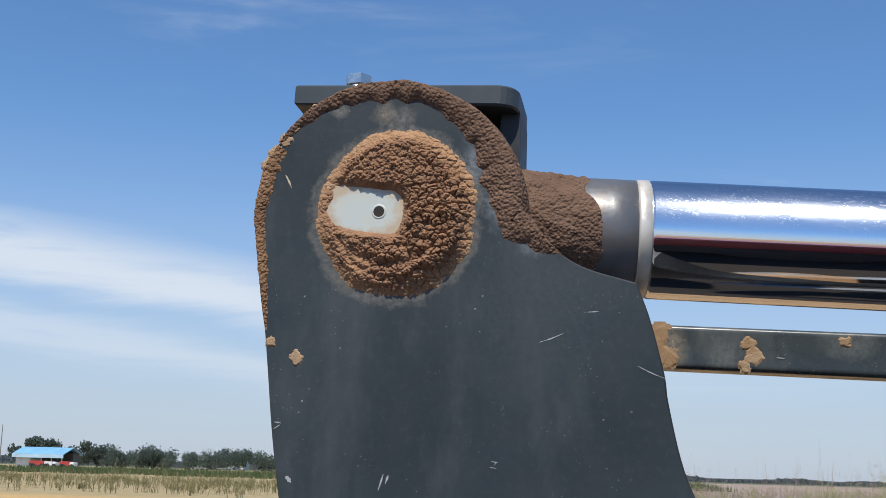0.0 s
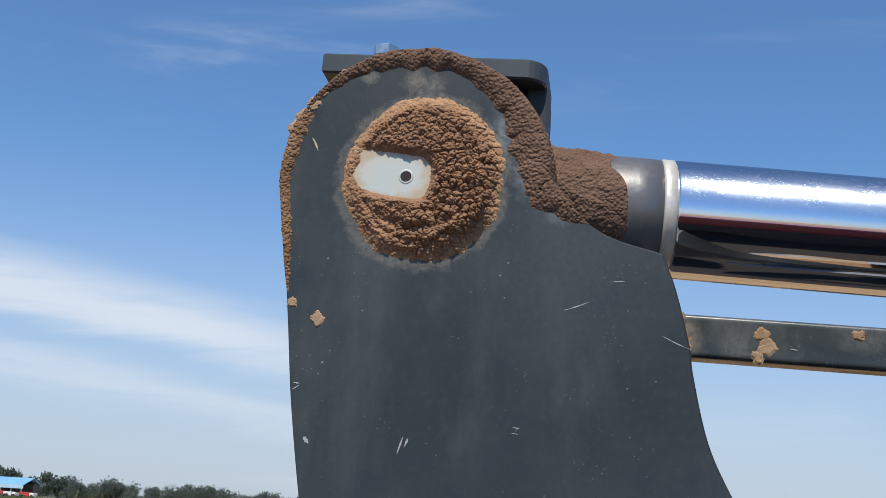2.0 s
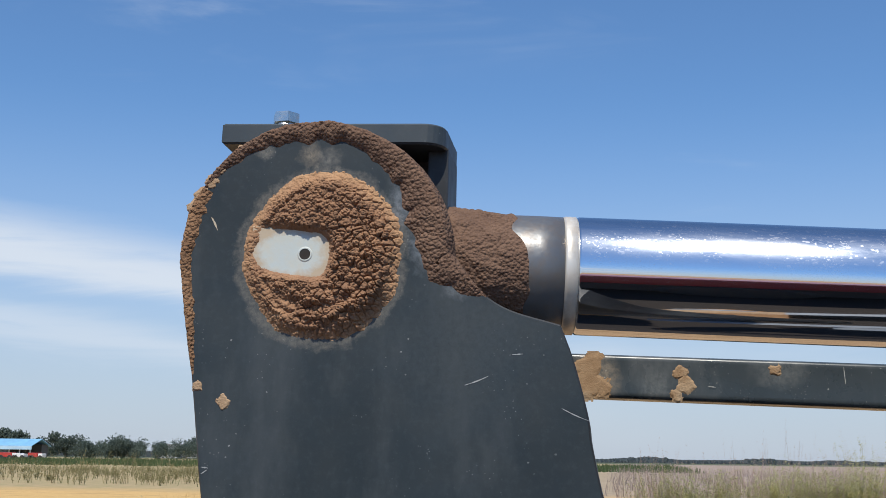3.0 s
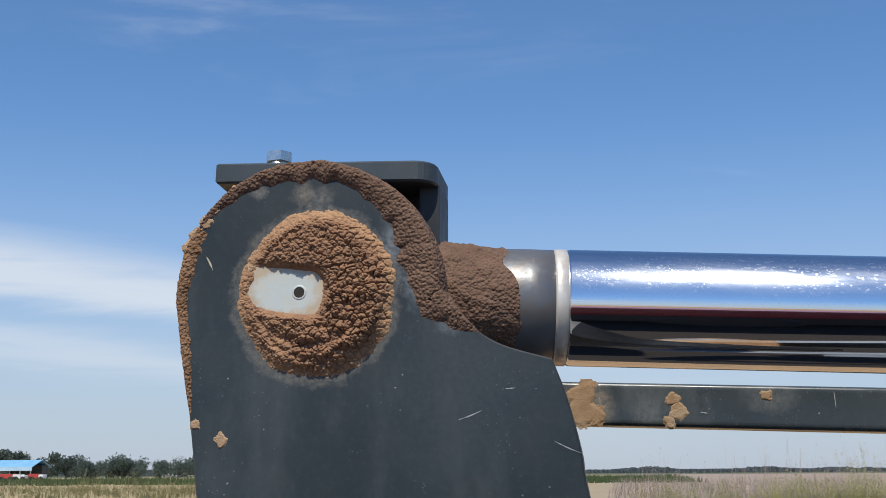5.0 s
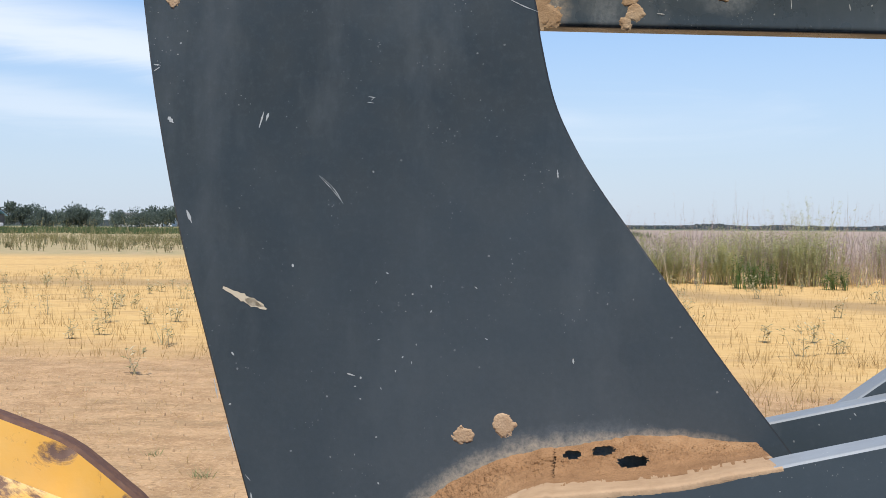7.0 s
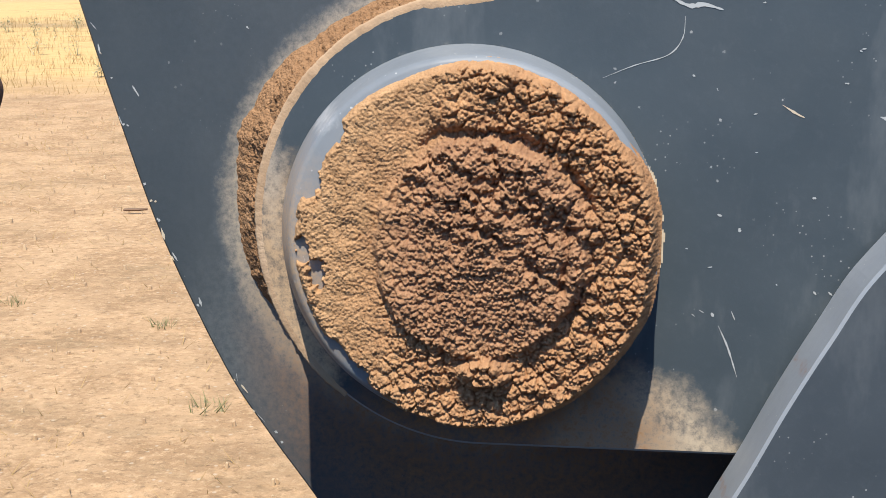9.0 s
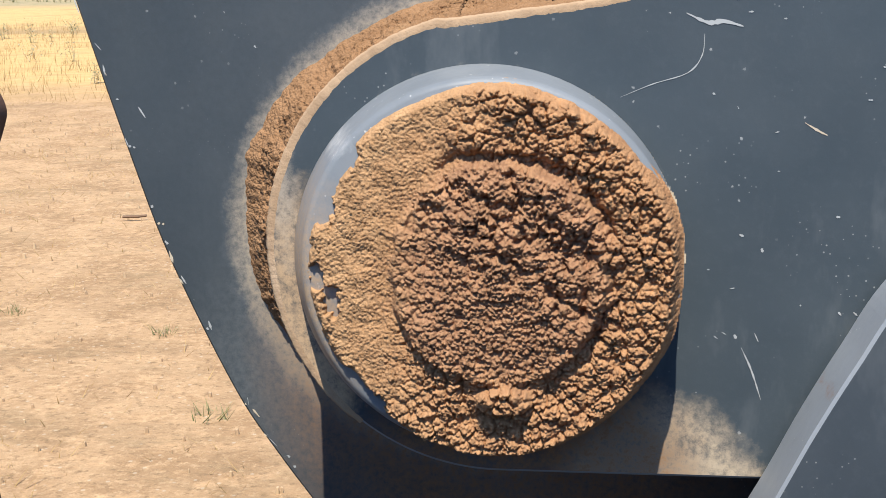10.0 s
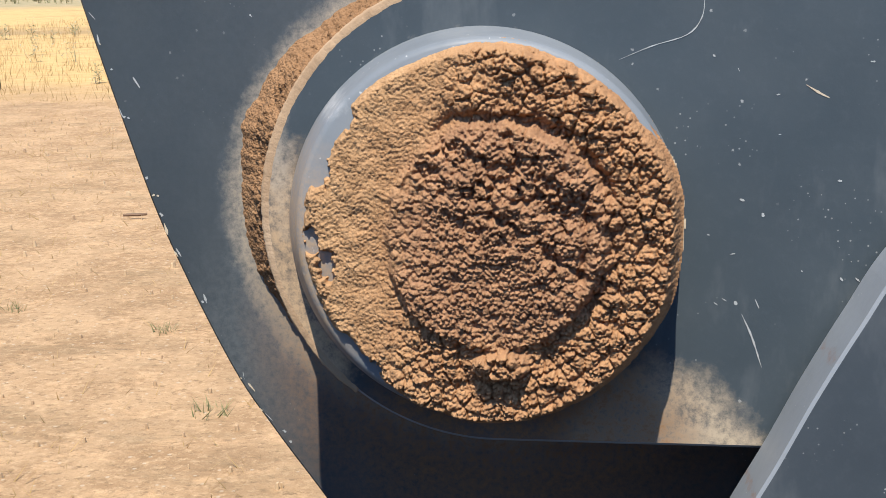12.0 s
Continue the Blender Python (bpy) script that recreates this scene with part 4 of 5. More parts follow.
def spatter(name, x, z, r, seed, parent, material, y0=0.0, thick=0.0008):
    def surface(gx, gz):
        d = np.hypot(gx - x, gz - z)
        rim = r * (0.25 + 1.5 * fbm((gx - x) / r * 1.1 + 3 + seed, (gz - z) / r * 1.1 + 7, 5, seed, 0.6))
        e = smooth(rim - d, -0.0003, r * 0.4)
        return y0 - thick * e * (0.75 + 0.35 * clods(gx / 0.0021, gz / 0.0021, seed)) + 0.0005 * (1 - e), d < rim
    mud_sheet(name, x - r * 1.6, x + r * 1.6, z - r * 1.6, z + r * 1.6, r / 14, surface, material, parent)


splash = thing("mud_spatter", "small pale mud spatters on the arm", "mud")
for i, (x, z, r) in enumerate(((0.1585, -0.4225, 0.0072), (0.187, -0.4145, 0.0078), (-0.0575, -0.1095, 0.0052), (-0.077, -0.098, 0.004), (-0.052, 0.082, 0.0045), (-0.0615, 0.0745, 0.0045), (-0.069, 0.067, 0.004), (-0.0765, 0.0585, 0.0055), (-0.0825, 0.0485, 0.006), (-0.0875, 0.0375, 0.006), (-0.0895, 0.027, 0.0045), (-0.0915, 0.018, 0.004), (-0.0925, 0.009, 0.004), (-0.034, 0.091, 0.004))):
    spatter("mud_splash", x, z, r, i + 1, splash, MUD_TAN)

# ---------------------------------------------------------------- rod, bar and bracket behind the arm
# the rod runs on to the cylinder, tilting down; turned away to fit the glint's place in view


def along_rod(bm):
    bmesh.ops.transform(bm, matrix=Matrix.Translation((0.196, 0.090, -0.0005)) @ Matrix.Rotation(radians(7.0), 4, "Z") @ Matrix.Rotation(radians(1.5), 4, "Y") @ Matrix.Rotation(radians(-90), 4, "Z") @ Matrix.Diagonal((0.968, 1.0, 0.968, 1.0)), verts=bm.verts)
    return bm


rod = thing("hydraulic_rod", "polished chrome hydraulic cylinder rod with water spots", "hydraulic rod")
part("rod_shaft", along_rod(turned([(0, -0.002), (0.046, -0.002), (0.0484, 0.002), (0.0484, 1.25), (0, 1.25)], 128)), CHROME, rod, "", True)
part("weld_collar", along_rod(turned([(0.044, -0.0105), (0.0480, -0.0102), (0.0485, -0.0085), (0.0485, -0.0006), (0.046, 0.0)], 96)), COLLAR, rod, "pale dusty weld collar", True)
part("rod_eye", along_rod(turned([(0, -0.20), (0.040, -0.20), (0.046, -0.13), (0.0478, -0.08), (0.0482, -0.03), (0.0479, -0.0106), (0.044, -0.0098)], 96)), EYE_STEEL, rod, "grey painted rod eye", True)


def sleeve():
    n, m = 150, 90
    v = []
    for j in range(m):
        s = j / (m - 1)
        for i in range(n):
            a = radians(-205 + 250 * i / (n - 1))
            u = np.array([a * 0.05 / 0.005]), np.array([s * 0.09 / 0.005])
            reach = -0.040 - 0.010 * math.sin(a + 1.57) - 0.014 * noise.noise((a * 2, 1.7, 0))
            y = -0.16 + (reach + 0.16) * s
            h = 0.0045 * (1 - s) ** 0.6 + 0.0015 * float(clods(*u, 3)[0]) * min(1, (1 - s) * 6) + 0.004 * max(0, noise.noise((a * 4, s * 6, 2)))
            r = 0.0476 + (h if s < 0.985 else -0.001) + 0.006 * max(0.0, 0.4 - s)
            v.append((r * math.cos(a + radians(90)), y, r * math.sin(a + radians(90))))
    f = [(j * n + i, j * n + i + 1, (j + 1) * n + i + 1, (j + 1) * n + i) for j in range(m - 1) for i in range(n - 1)]
    return v, f


v, f = sleeve()
bm = bmesh.new()
vs = [bm.verts.new(p) for p in v]
for q in f:
    bm.faces.new([vs[i] for i in q])
eye_mud = thing("rod_mud", "dark brown mud crusted on the rod eye", "mud")
part("mud_cake", along_rod(bm), MUD_DARK, eye_mud, "", True)

bar = thing("steel_bar", "dark painted flat steel bar with tan mud patches", "bar")
bm = box(0.02, 1.4, 0.235, 0.262, -0.0195, 0.0195, 0.006, 4)
bmesh.ops.transform(bm, matrix=Matrix.Translation((0, 0, -0.0555)) @ Matrix.Rotation(radians(2.0), 4, "Y"), verts=bm.verts)
part("bar_body", bm, paint_material("glossy_bar_paint", ((0.208, -0.065, 0.010, 0.026, 0.5, 0.9, DUST), (0.262, -0.07, 0.006, 0.022, 0.3, 1.0, (0.3, 0.31, 0.3)), (0.37, -0.06, 0.006, 0.03, 0.35, 1.8, (0.3, 0.31, 0.3))), 0.5, 1.0, None, 0.22), bar, "", True)
CREAM = mud_material("cream_mud_film", (0.23, 0.14, 0.076), (0.38, 0.26, 0.155), (0.50, 0.41, 0.30), 700.0, None, 0.3)
bar_mud = thing("bar_mud", "tan mud stuck to the flat bar", "mud")
for i, (x, z, r) in enumerate(((0.205, -0.054, 0.013), (0.203, -0.070, 0.015), (0.217, -0.074, 0.010), (0.284, -0.060, 0.0065), (0.288, -0.073, 0.0085), (0.281, -0.079, 0.007), (0.366, -0.058, 0.005))):
    spatter("mud_splash", x, z, r, i + 21, bar_mud, CREAM, 0.2347, 0.0006)

bracket = thing("top_bracket", "dark slate-painted steel bracket with a bolted top plate", "bracket")
top = [(-0.085, 0.0)] + [(0.077 + 0.018 * math.sin(radians(a)), 0.018 - 0.018 * math.cos(radians(a))) for a in range(0, 91, 15)] + [(0.095, 0.075), (-0.085, 0.075)]
bm = bmesh.new()
vs = [bm.verts.new((x, 0.035 + y, 0.0972)) for x, y in top]
ext = bmesh.ops.extrude_face_region(bm, geom=[bm.faces.new(vs)])
bmesh.ops.translate(bm, vec=(0, 0, 0.017), verts=[q for q in ext["geom"] if isinstance(q, bmesh.types.BMVert)])
bmesh.ops.bevel(bm, geom=[e for e in bm.edges if abs(e.verts[0].co.z - e.verts[1].co.z) < 1e-5], offset=0.0015, segments=1, affect="EDGES")
bmesh.ops.transform(bm, matrix=Matrix.Translation((0, 0, 0.0)) @ Matrix.Rotation(radians(1.5), 4, "Y"), verts=bm.verts)
part("top_plate", bm, PAINT_PLAIN, bracket)
# Both webs are painted darker in place of the shade under the top plate.
part("web_plate", plate([(0.0, 0.0975), (0.083, 0.0975), (0.083, 0.02), (0.06, 0.0), (0.0, 0.0)], 0.085, 0.105), DARK_EDGE_SHADE, bracket)
part("side_web", box(0.082, 0.0985, 0.056, 0.108, 0.02, 0.098, 0.002), DARK_EDGE_SHADE, bracket)


def bolt(x, y, z):
    root = thing("hex_bolt", "zinc-plated hex bolt with washer on the bracket", "bolt")
    bm = bmesh.new()
    bmesh.ops.create_cone(bm, cap_ends=True, segments=6, radius1=0.0112, radius2=0.0112, depth=0.0085, matrix=pose(x, y, z + 0.0082, 0, 0, 22))
    bmesh.ops.bevel(bm, geom=[e for e in bm.edges if e.verts[0].co.z > z + 0.010 and e.verts[1].co.z > z + 0.010], offset=0.0008, segments=2, affect="EDGES")
    part("bolt_head", bm, ZINC, root)
    bm = bmesh.new()
    bmesh.ops.create_cone(bm, cap_ends=True, segments=36, radius1=0.0102, radius2=0.0086, depth=0.004, matrix=pose(x, y, z + 0.002))
    part("washer", bm, ZINC, root)


bolt(-0.034, 0.050, 0.1151)

# ---------------------------------------------------------------- boom fork: near and far cheeks
CX, CZ, R = 0.2475, -0.5565, 0.1135
end_arc = arc(CX, CZ, R, 104, 270, 60)
top_edge = [Vector((1.5, -0.345)), Vector((0.75, -0.348)), Vector((0.60, -0.369)), Vector((0.472, -0.397)), Vector((0.37, -0.4205)), Vector((0.30, -0.438))]
CHEEK = top_edge + end_arc + [Vector((1.5, -0.669))]
for name, y0, y1, label in (("boom_cheek", -0.1064, -0.070, "dark slate-painted boom cheek plate round the lower pin"), ("boom_cheek", 0.082, 0.115, "far boom cheek plate, dark slate paint, behind the arm")):
    ck = thing(name, label, "boom plate", "boom cheeks")
    part("cheek_plate", plate(CHEEK, y0, y1, 0.0015), PAINT_BOOM if y0 < 0 else PAINT_PLAIN, ck, rim=EDGE_LIT)
    if y0 < 0:
        boss = turned([(0.0942, -0.104), (0.0952, -0.109), (0.0938, -0.118), (0.0888, -0.140), (0.0875, -0.1445), (0.085, -0.146), (0, -0.146)], 96, 0.2475, -0.558)
        for vert in boss.verts:
            vert.co.x -= 0.0065 * (vert.co.y + 0.146) / 0.042
            vert.co.z -= 0.003 * (vert.co.y + 0.146) / 0.042
        part("pin_boss", boss, PAINT_BOSS, ck, "worn grey raised pin boss", True)
hub = thing("hub_sleeve", "dirty steel hub between arm and boom", "hub")
part("sleeve", turned([(0.07, -0.072), (0.07, 0.0), (0.06, 0.084), (0, 0.084)], 48, CX, CZ), EYE_STEEL, hub)

GUSSET = spline([(0.325, -0.78), (0.3545, -0.71), (0.3785, -0.6635), (0.394, -0.632), (0.412, -0.599), (0.432, -0.566), (0.470, -0.527), (0.54, -0.486), (0.66, -0.455), (0.80, -0.445)], 8) + [Vector((1.5, -0.44)), Vector((1.5, -0.95)), Vector((0.45, -0.95))]
g1 = thing("side_gusset", "curved dark slate-painted gusset plate, scuffed edge painted paler as if sunlit", "gusset", "gussets")
part("gusset_plate", plate(GUSSET, -0.148, -0.109, 0.0015), PAINT_GUSSET, g1, rim=EDGE_LIT)
GUSSET2 = spline([(0.42, -0.43), (0.455, -0.402), (0.498, -0.371), (0.542, -0.341), (0.60, -0.308), (0.70, -0.285)], 6) + [Vector((1.5, -0.28)), Vector((1.5, -0.5)), Vector((0.5, -0.5))]
g2 = thing("side_gusset", "curved dark slate-painted gusset plate on the far cheek", "gusset", "gussets")
part("gusset_plate", plate(GUSSET2, 0.118, 0.155, 0.0015), PAINT_PLAIN, g2, rim=EDGE_LIT)


def boss_surface(x, z):
    """Cracked clay on the lower pin: a smooth tan crescent, a raised dark core and clods round it."""
    dx, dz = x - 0.2475, z + 0.5585
    r, a = np.hypot(dx, dz), np.arctan2(dz, dx)
    rim = 0.0868 + 0.0020 * (fbm(np.cos(a) * 3 + 9, np.sin(a) * 3 + 4, 4, 6) - 0.5) * 2
    rim = rim + 0.0024 * smooth(dx - dz, 0.0, 0.06)
    rim = rim - 0.006 * smooth(-dx - 0.2 * np.abs(dz), 0.02, 0.07) * smooth(fbm(x / 0.013, z / 0.013, 4, 9), 0.35, 0.75)
    edge = smooth(rim - r, -0.0004, 0.006)
    bare = np.full(x.shape, 9.0)
    for hx, hz, a0, b0 in ((0.1705, -0.528, 0.0042, 0.0060), (0.1735, -0.573, 0.0034, 0.0056), (0.1672, -0.562, 0.0030, 0.0042), (0.1905, -0.6225, 0.0075, 0.0035), (0.182, -0.5075, 0.0052, 0.0028)):
        bare = np.minimum(bare, np.hypot((x - hx) / a0, (z - hz) / b0))
    bare = bare + 2.2 * (fbm(x / 0.0045, z / 0.0045, 4, 77, 0.6) - 0.5)
    edge = edge * smooth(bare, 0.9, 1.6)
    left = smooth(-dx + 0.25 * dz, 0.008, 0.05)
    cx, cz = x - 0.2530, z + 0.5590
    core_r = np.hypot(cx, cz * 0.98) + 0.007 * (fbm(x / 0.018, z / 0.018, 4, 3) - 0.5)
    core = smooth(0.0505 - core_r, -0.0012, 0.0032)
    big, mid = fbm(x / 0.03, z / 0.03, 4, 11), fbm(x / 0.011, z / 0.011, 4, 12)
    wx, wz = x + 0.005 * mid, z + 0.005 * big
    c1, c2, c3 = nodules(x / 0.0072, z / 0.0066, 13), nodules(x / 0.0040, z / 0.0037, 14, 0.3), nodules(x / 0.0022, z / 0.0021, 15, 0.4)
    rightness = 1 - left
    broken = core * smooth(0.55 * cx + 0.85 * cz + 0.014 * (big - 0.5), -0.020, 0.016)
    fine = fbm(x / 0.0042, z / 0.0040, 4, 61, 0.6) - 0.5
    # the broad form: a thin skin on one side, thicker on the other, a raised core
    h = 0.0032 + 0.0065 * edge * rightness + 0.0018 * mid + core * (0.0046 + 0.006 * (big - 0.45))
    # clods and grain
    outer = rightness * (1 - core)
    h += outer * (0.0046 * (c1 - 0.4) * (0.35 + 1.2 * mid) + 0.0016 * (c2 - 0.4) + 0.004 * (fbm(x / 0.009, z / 0.009, 4, 64, 0.6) - 0.5)) + (0.0005 + 0.0014 * rightness) * (c3 - 0.4)
    h += left * (0.0012 * fine + 0.0009 * (nodules(x / 0.0017, z / 0.0016, 67, 0.4) - 0.4) + 0.002 * (fbm(x / 0.016, z / 0.016, 3, 62) - 0.5))
    h += (core - broken) * (0.0020 * (c2 - 0.4) + 0.0022 * fine + 0.003 * (fbm(x / 0.014, z / 0.014, 3, 63) - 0.5))
    # the torn part of the core: rounded lumps between deep winding cracks
    tear = np.abs(fbm(wx / 0.021, wz / 0.017, 5, 31, 0.6) - 0.5)
    h += broken * (0.0042 * smooth(tear, 0.0, 0.09) - 0.0034 + 0.0026 * (c1 - 0.4) + 0.0014 * (c2 - 0.4) + 0.0042 * fine + 0.008 * (fbm(x / 0.016, z / 0.014, 4, 66, 0.6) - 0.5))
    # the crack round the core, widest above and on the far side, and the loose slit in it
    ring_gap = np.exp(-((core_r - 0.0535) / 0.0026) ** 2) * smooth(0.9 * cx + 0.8 * cz, -0.012, 0.030)
    h -= 0.0045 * ring_gap * smooth(fbm(x / 0.014, z / 0.014, 3, 51), 0.30, 0.52)
    h -= 0.005 * np.exp(-((dx - 0.0455 - 0.1 * dz) / 0.0020) ** 2) * smooth(0.022 - np.abs(dz + 0.002), 0.0, 0.006)
    clump = np.hypot((dx - 0.008) / 0.0135, (dz + 0.0575) / 0.0068) + 0.5 * (mid - 0.5)
    h += 0.0075 * smooth(1.15 - clump, 0.0, 0.45) - 0.003 * np.exp(-((dx - 0.031) / 0.008) ** 2 - ((dz + 0.054) / 0.006) ** 2)
    return -0.1462 - h * edge + 0.003 * (1 - edge), (r < rim - 0.0003) & (bare > 0.85)


boss_mud = thing("boss_mud", "cracked lumpy reddish brown mud caked over the lower pin", "mud")
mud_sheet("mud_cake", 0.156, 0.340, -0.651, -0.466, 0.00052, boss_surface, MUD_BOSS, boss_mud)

# mud between the near cheek and the arm, following the cheek's edge
fillet_path = [Vector(p) for p in reversed(arc(CX, CZ, R, 104, 232, 300))] + spline([(0.223, -0.447), (0.262, -0.4425), (0.30, -0.4375), (0.335, -0.429), (0.362, -0.423)], 44)[1:]
fw = between([(0, 0.036), (0.1, 0.041), (0.19, 0.045), (0.325, 0.047), (0.42, 0.036), (0.51, 0.024), (0.62, 0.017), (0.71, 0.019), (0.80, 0.022), (0.88, 0.016), (0.955, 0.005), (1, 0.001)])


def ragged(a):
    """Outer edge of the packed mud, slightly uneven."""
    return fw(a) * (1 + 0.06 * noise.noise((a * 34, 0.3, 0)) + 0.04 * noise.noise((a * 110, 4.0, 0)))


film = between([(0, 0.0015), (0.19, 0.0024), (0.73, 0.0026), (0.91, 0.0016), (1, 0.0003)])
ROWS = [(lambda a: -0.004, lambda a: -0.1058), (lambda a: film(a) - 0.0012, lambda a: -0.1072), (film, lambda a: -0.1058), (film, lambda a: -0.098), (film, lambda a: -0.085), (film, lambda a: -0.073)]
for k in range(1, 46):
    q = k / 45
    ROWS.append((lambda a, q=q: film(a) + (ragged(a) - film(a)) * q, lambda a, q=q: -0.071 + 0.0715 * (q ** 0.55)))
fillet = thing("fillet_mud", "dry tan mud packed between boom cheek and arm", "mud")
mud_rope("mud_fillet", fillet_path, ROWS[5:], mud_material("ochre_mud", (0.19, 0.102, 0.05), (0.315, 0.178, 0.09), (0.40, 0.25, 0.135), 560.0, None, 0.75), fillet, 5, "", 0.0034, 0.0046, ((0.68, 0.66, 0.016, 0.13), (0.735, 0.66, 0.020, 0.13), (0.78, 0.30, 0.027, 0.14)))
mud_rope("mud_film", fillet_path, ROWS[:7], MUD_TAN, fillet, 6, "pale dust film on the cheek's edge", 0.0010, 0.006)


def seam_surface(x, z):
    """Cream dust caught in the corner round the boss."""
    dx, dz = x - 0.2412, z + 0.561
    r, a = np.hypot(dx, dz), np.degrees(np.arctan2(dz, dx))
    w = 0.0015 * smooth(a, -75, -35) * smooth(40 - a, 0, 40) * 2.2 * np.maximum(fbm(x / 0.010, z / 0.010, 4, 81, 0.45) - 0.3, 0.0) * 2
    return -0.1068 - 0.0012 * smooth(w - (r - 0.0942), 0.0, 0.004), (r > 0.0930) & (r < 0.0948 + w) & (dx > 0)


mud_sheet("boss_seam", 0.25, 0.355, -0.665, -0.48, 0.0008, seam_surface, mud_material("cream_dust", (0.42, 0.32, 0.21), (0.56, 0.46, 0.33), (0.60, 0.53, 0.42), 800.0, None, 0.2), boss_mud, "cream dust line round the boss")


# ---------------------------------------------------------------- yellow bucket ear
ear = thing("bucket_side", "worn chipped yellow bucket corner with rusty rim", "bucket", m=LEAN @ Matrix.Translation((-0.020, 0, 0)))
EAR = spline([(-0.75, -0.27), (-0.45, -0.335), (-0.25, -0.393), (-0.1417, -0.4276), (-0.116, -0.4383), (-0.0992, -0.4496), (-0.0784, -0.4653), (-0.0618, -0.4787), (-0.0543, -0.4935), (-0.0571, -0.507), (-0.0678, -0.531), (-0.0805, -0.5526), (-0.0888, -0.5745), (-0.0914, -0.5976), (-0.094, -0.63), (-0.092, -0.668), (-0.086, -0.715), (-0.080, -0.76), (-0.078, -0.83), (-0.09, -1.0), (-0.12, -1.35), (-0.3, -1.745)], 6) + [Vector((-0.75, -1.745))]
part("rim_plate", plate(EAR, 0.018, 0.038, 0.003), YELLOW, ear, "yellow rim plate with rusty edge", rim=RUST)


def bucket_body():
    """The bucket's corner: a sloping top, a side turned towards the arm, rounded along the edges."""
    bm = bmesh.new()
    ring = [(-0.074, 0.0176), (-0.098, -0.10), (-0.124, -0.21), (-0.72, -0.21), (-0.72, 0.0176)]
    top = [bm.verts.new((x, y, -0.4954 - 0.52 * (x + 0.071) * (1.0 if x > -0.3 else 0.62) + 0.212 * (y - 0.016))) for x, y in ring]
    low = [bm.verts.new((x - (0.03 if x > -0.3 else 0.0), y, -0.80)) for x, y in ring]
    bm.faces.new(top), bm.faces.new(low[::-1])
    for q in range(5):
        bm.faces.new((top[q], low[q], low[(q + 1) % 5], top[(q + 1) % 5]))
    bmesh.ops.bevel(bm, geom=[e for e in bm.edges if min(v.co.y for v in e.verts) < 0.0 and max(v.co.x for v in e.verts) > -0.7], offset=0.011, segments=6, affect="EDGES", profile=0.6)
    return bm


part("bucket_corner", bucket_body(), YELLOW_WORN, ear, "scraped yellow-brown bucket corner")


# ---------------------------------------------------------------- scratches and chips in the paint
BARE = plain("scratched_pale_primer", (0.36, 0.37, 0.36))
TAN_CHIP = plain("tan_chip", (0.50, 0.42, 0.30))


def scratch(parent, points, width, y, material=BARE, seed=0):
    """A thin tapering flake along the points (x, z)."""
    rnd = random.Random(seed)
    p = spline(points, 5)
    v, f = [], []
    for i, q in enumerate(p):
        t = p[min(i + 1, len(p) - 1)] - p[max(i - 1, 0)]
        n = Vector((-t[1], t[0])).normalized()
        w = width * (0.25 + math.sin(math.pi * (i + 0.15) / (len(p) - 0.7))) * rnd.uniform(0.35, 1.0)
        v += [(q[0] + n[0] * w / 2, y, q[1] + n[1] * w / 2), (q[0] - n[0] * w / 2, y, q[1] - n[1] * w / 2)]
        if i:
            k = 2 * i
            f.append((k - 2, k - 1, k + 1, k))
    mesh_object("scratch", v, f, material, parent)


for i, (pts, w) in enumerate((
        ([(-0.0165, -0.3195), (-0.004, -0.3255), (0.006, -0.3305), (0.016, -0.335)], 0.0062), ([(0.0, -0.328), (0.014, -0.3325)], 0.006),
        ([(0.121, -0.097), (0.1296, -0.0941), (0.138, -0.0905)], 0.0009), ([(0.0535, -0.2385), (0.062, -0.2475), (0.0705, -0.2575)], 0.0005),
        ([(0.0555, -0.2395), (0.0645, -0.2482), (0.071, -0.2585)], 0.0005), ([(0.0885, -0.1815), (0.0935, -0.1822)], 0.0005), ([(0.0925, -0.182), (0.0905, -0.1845)], 0.0004),
        ([(0.0875, -0.1855), (0.0925, -0.1862)], 0.0006), ([(-0.0595, -0.1955), (-0.0555, -0.2)], 0.0035), ([(-0.071, -0.157), (-0.066, -0.1575)], 0.0012),
        ([(-0.071, -0.162), (-0.0665, -0.159)], 0.0009), ([(0.012, -0.192), (0.0085, -0.204)], 0.0012), ([(0.0155, -0.193), (0.0135, -0.199)], 0.002),
        ([(-0.0445, -0.2635), (-0.0405, -0.273)], 0.0022), ([(0.2360, -0.3665), (0.2363, -0.3705)], 0.0012), ([(0.224, -0.234), (0.2245, -0.24)], 0.0012),
        ([(0.0345, -0.302), (0.0352, -0.3045)], 0.002), ([(0.190, -0.113), (0.2, -0.118), (0.21, -0.122)], 0.0007), ([(0.0265, -0.4915), (0.0305, -0.498)], 0.0014),
        ([(0.0755, -0.38), (0.081, -0.3815)], 0.0012), ([(-0.0745, 0.030), (-0.072, 0.026), (-0.069, 0.0195)], 0.0014), ([(-0.0095, -0.366), (-0.0075, -0.3685)], 0.0014),
        ([(-0.022, -0.385), (-0.019, -0.40)], 0.0012), ([(-0.012, -0.418), (-0.006, -0.437)], 0.0013), ([(0.155, -0.075), (0.163, -0.0745)], 0.0008))):
    scratch(arm, pts, w, -0.00025, TAN_CHIP if i in (0, 1, 20) else BARE, i)
near_cheek = next(o for o in scene.objects if o.name == "boom_cheek")
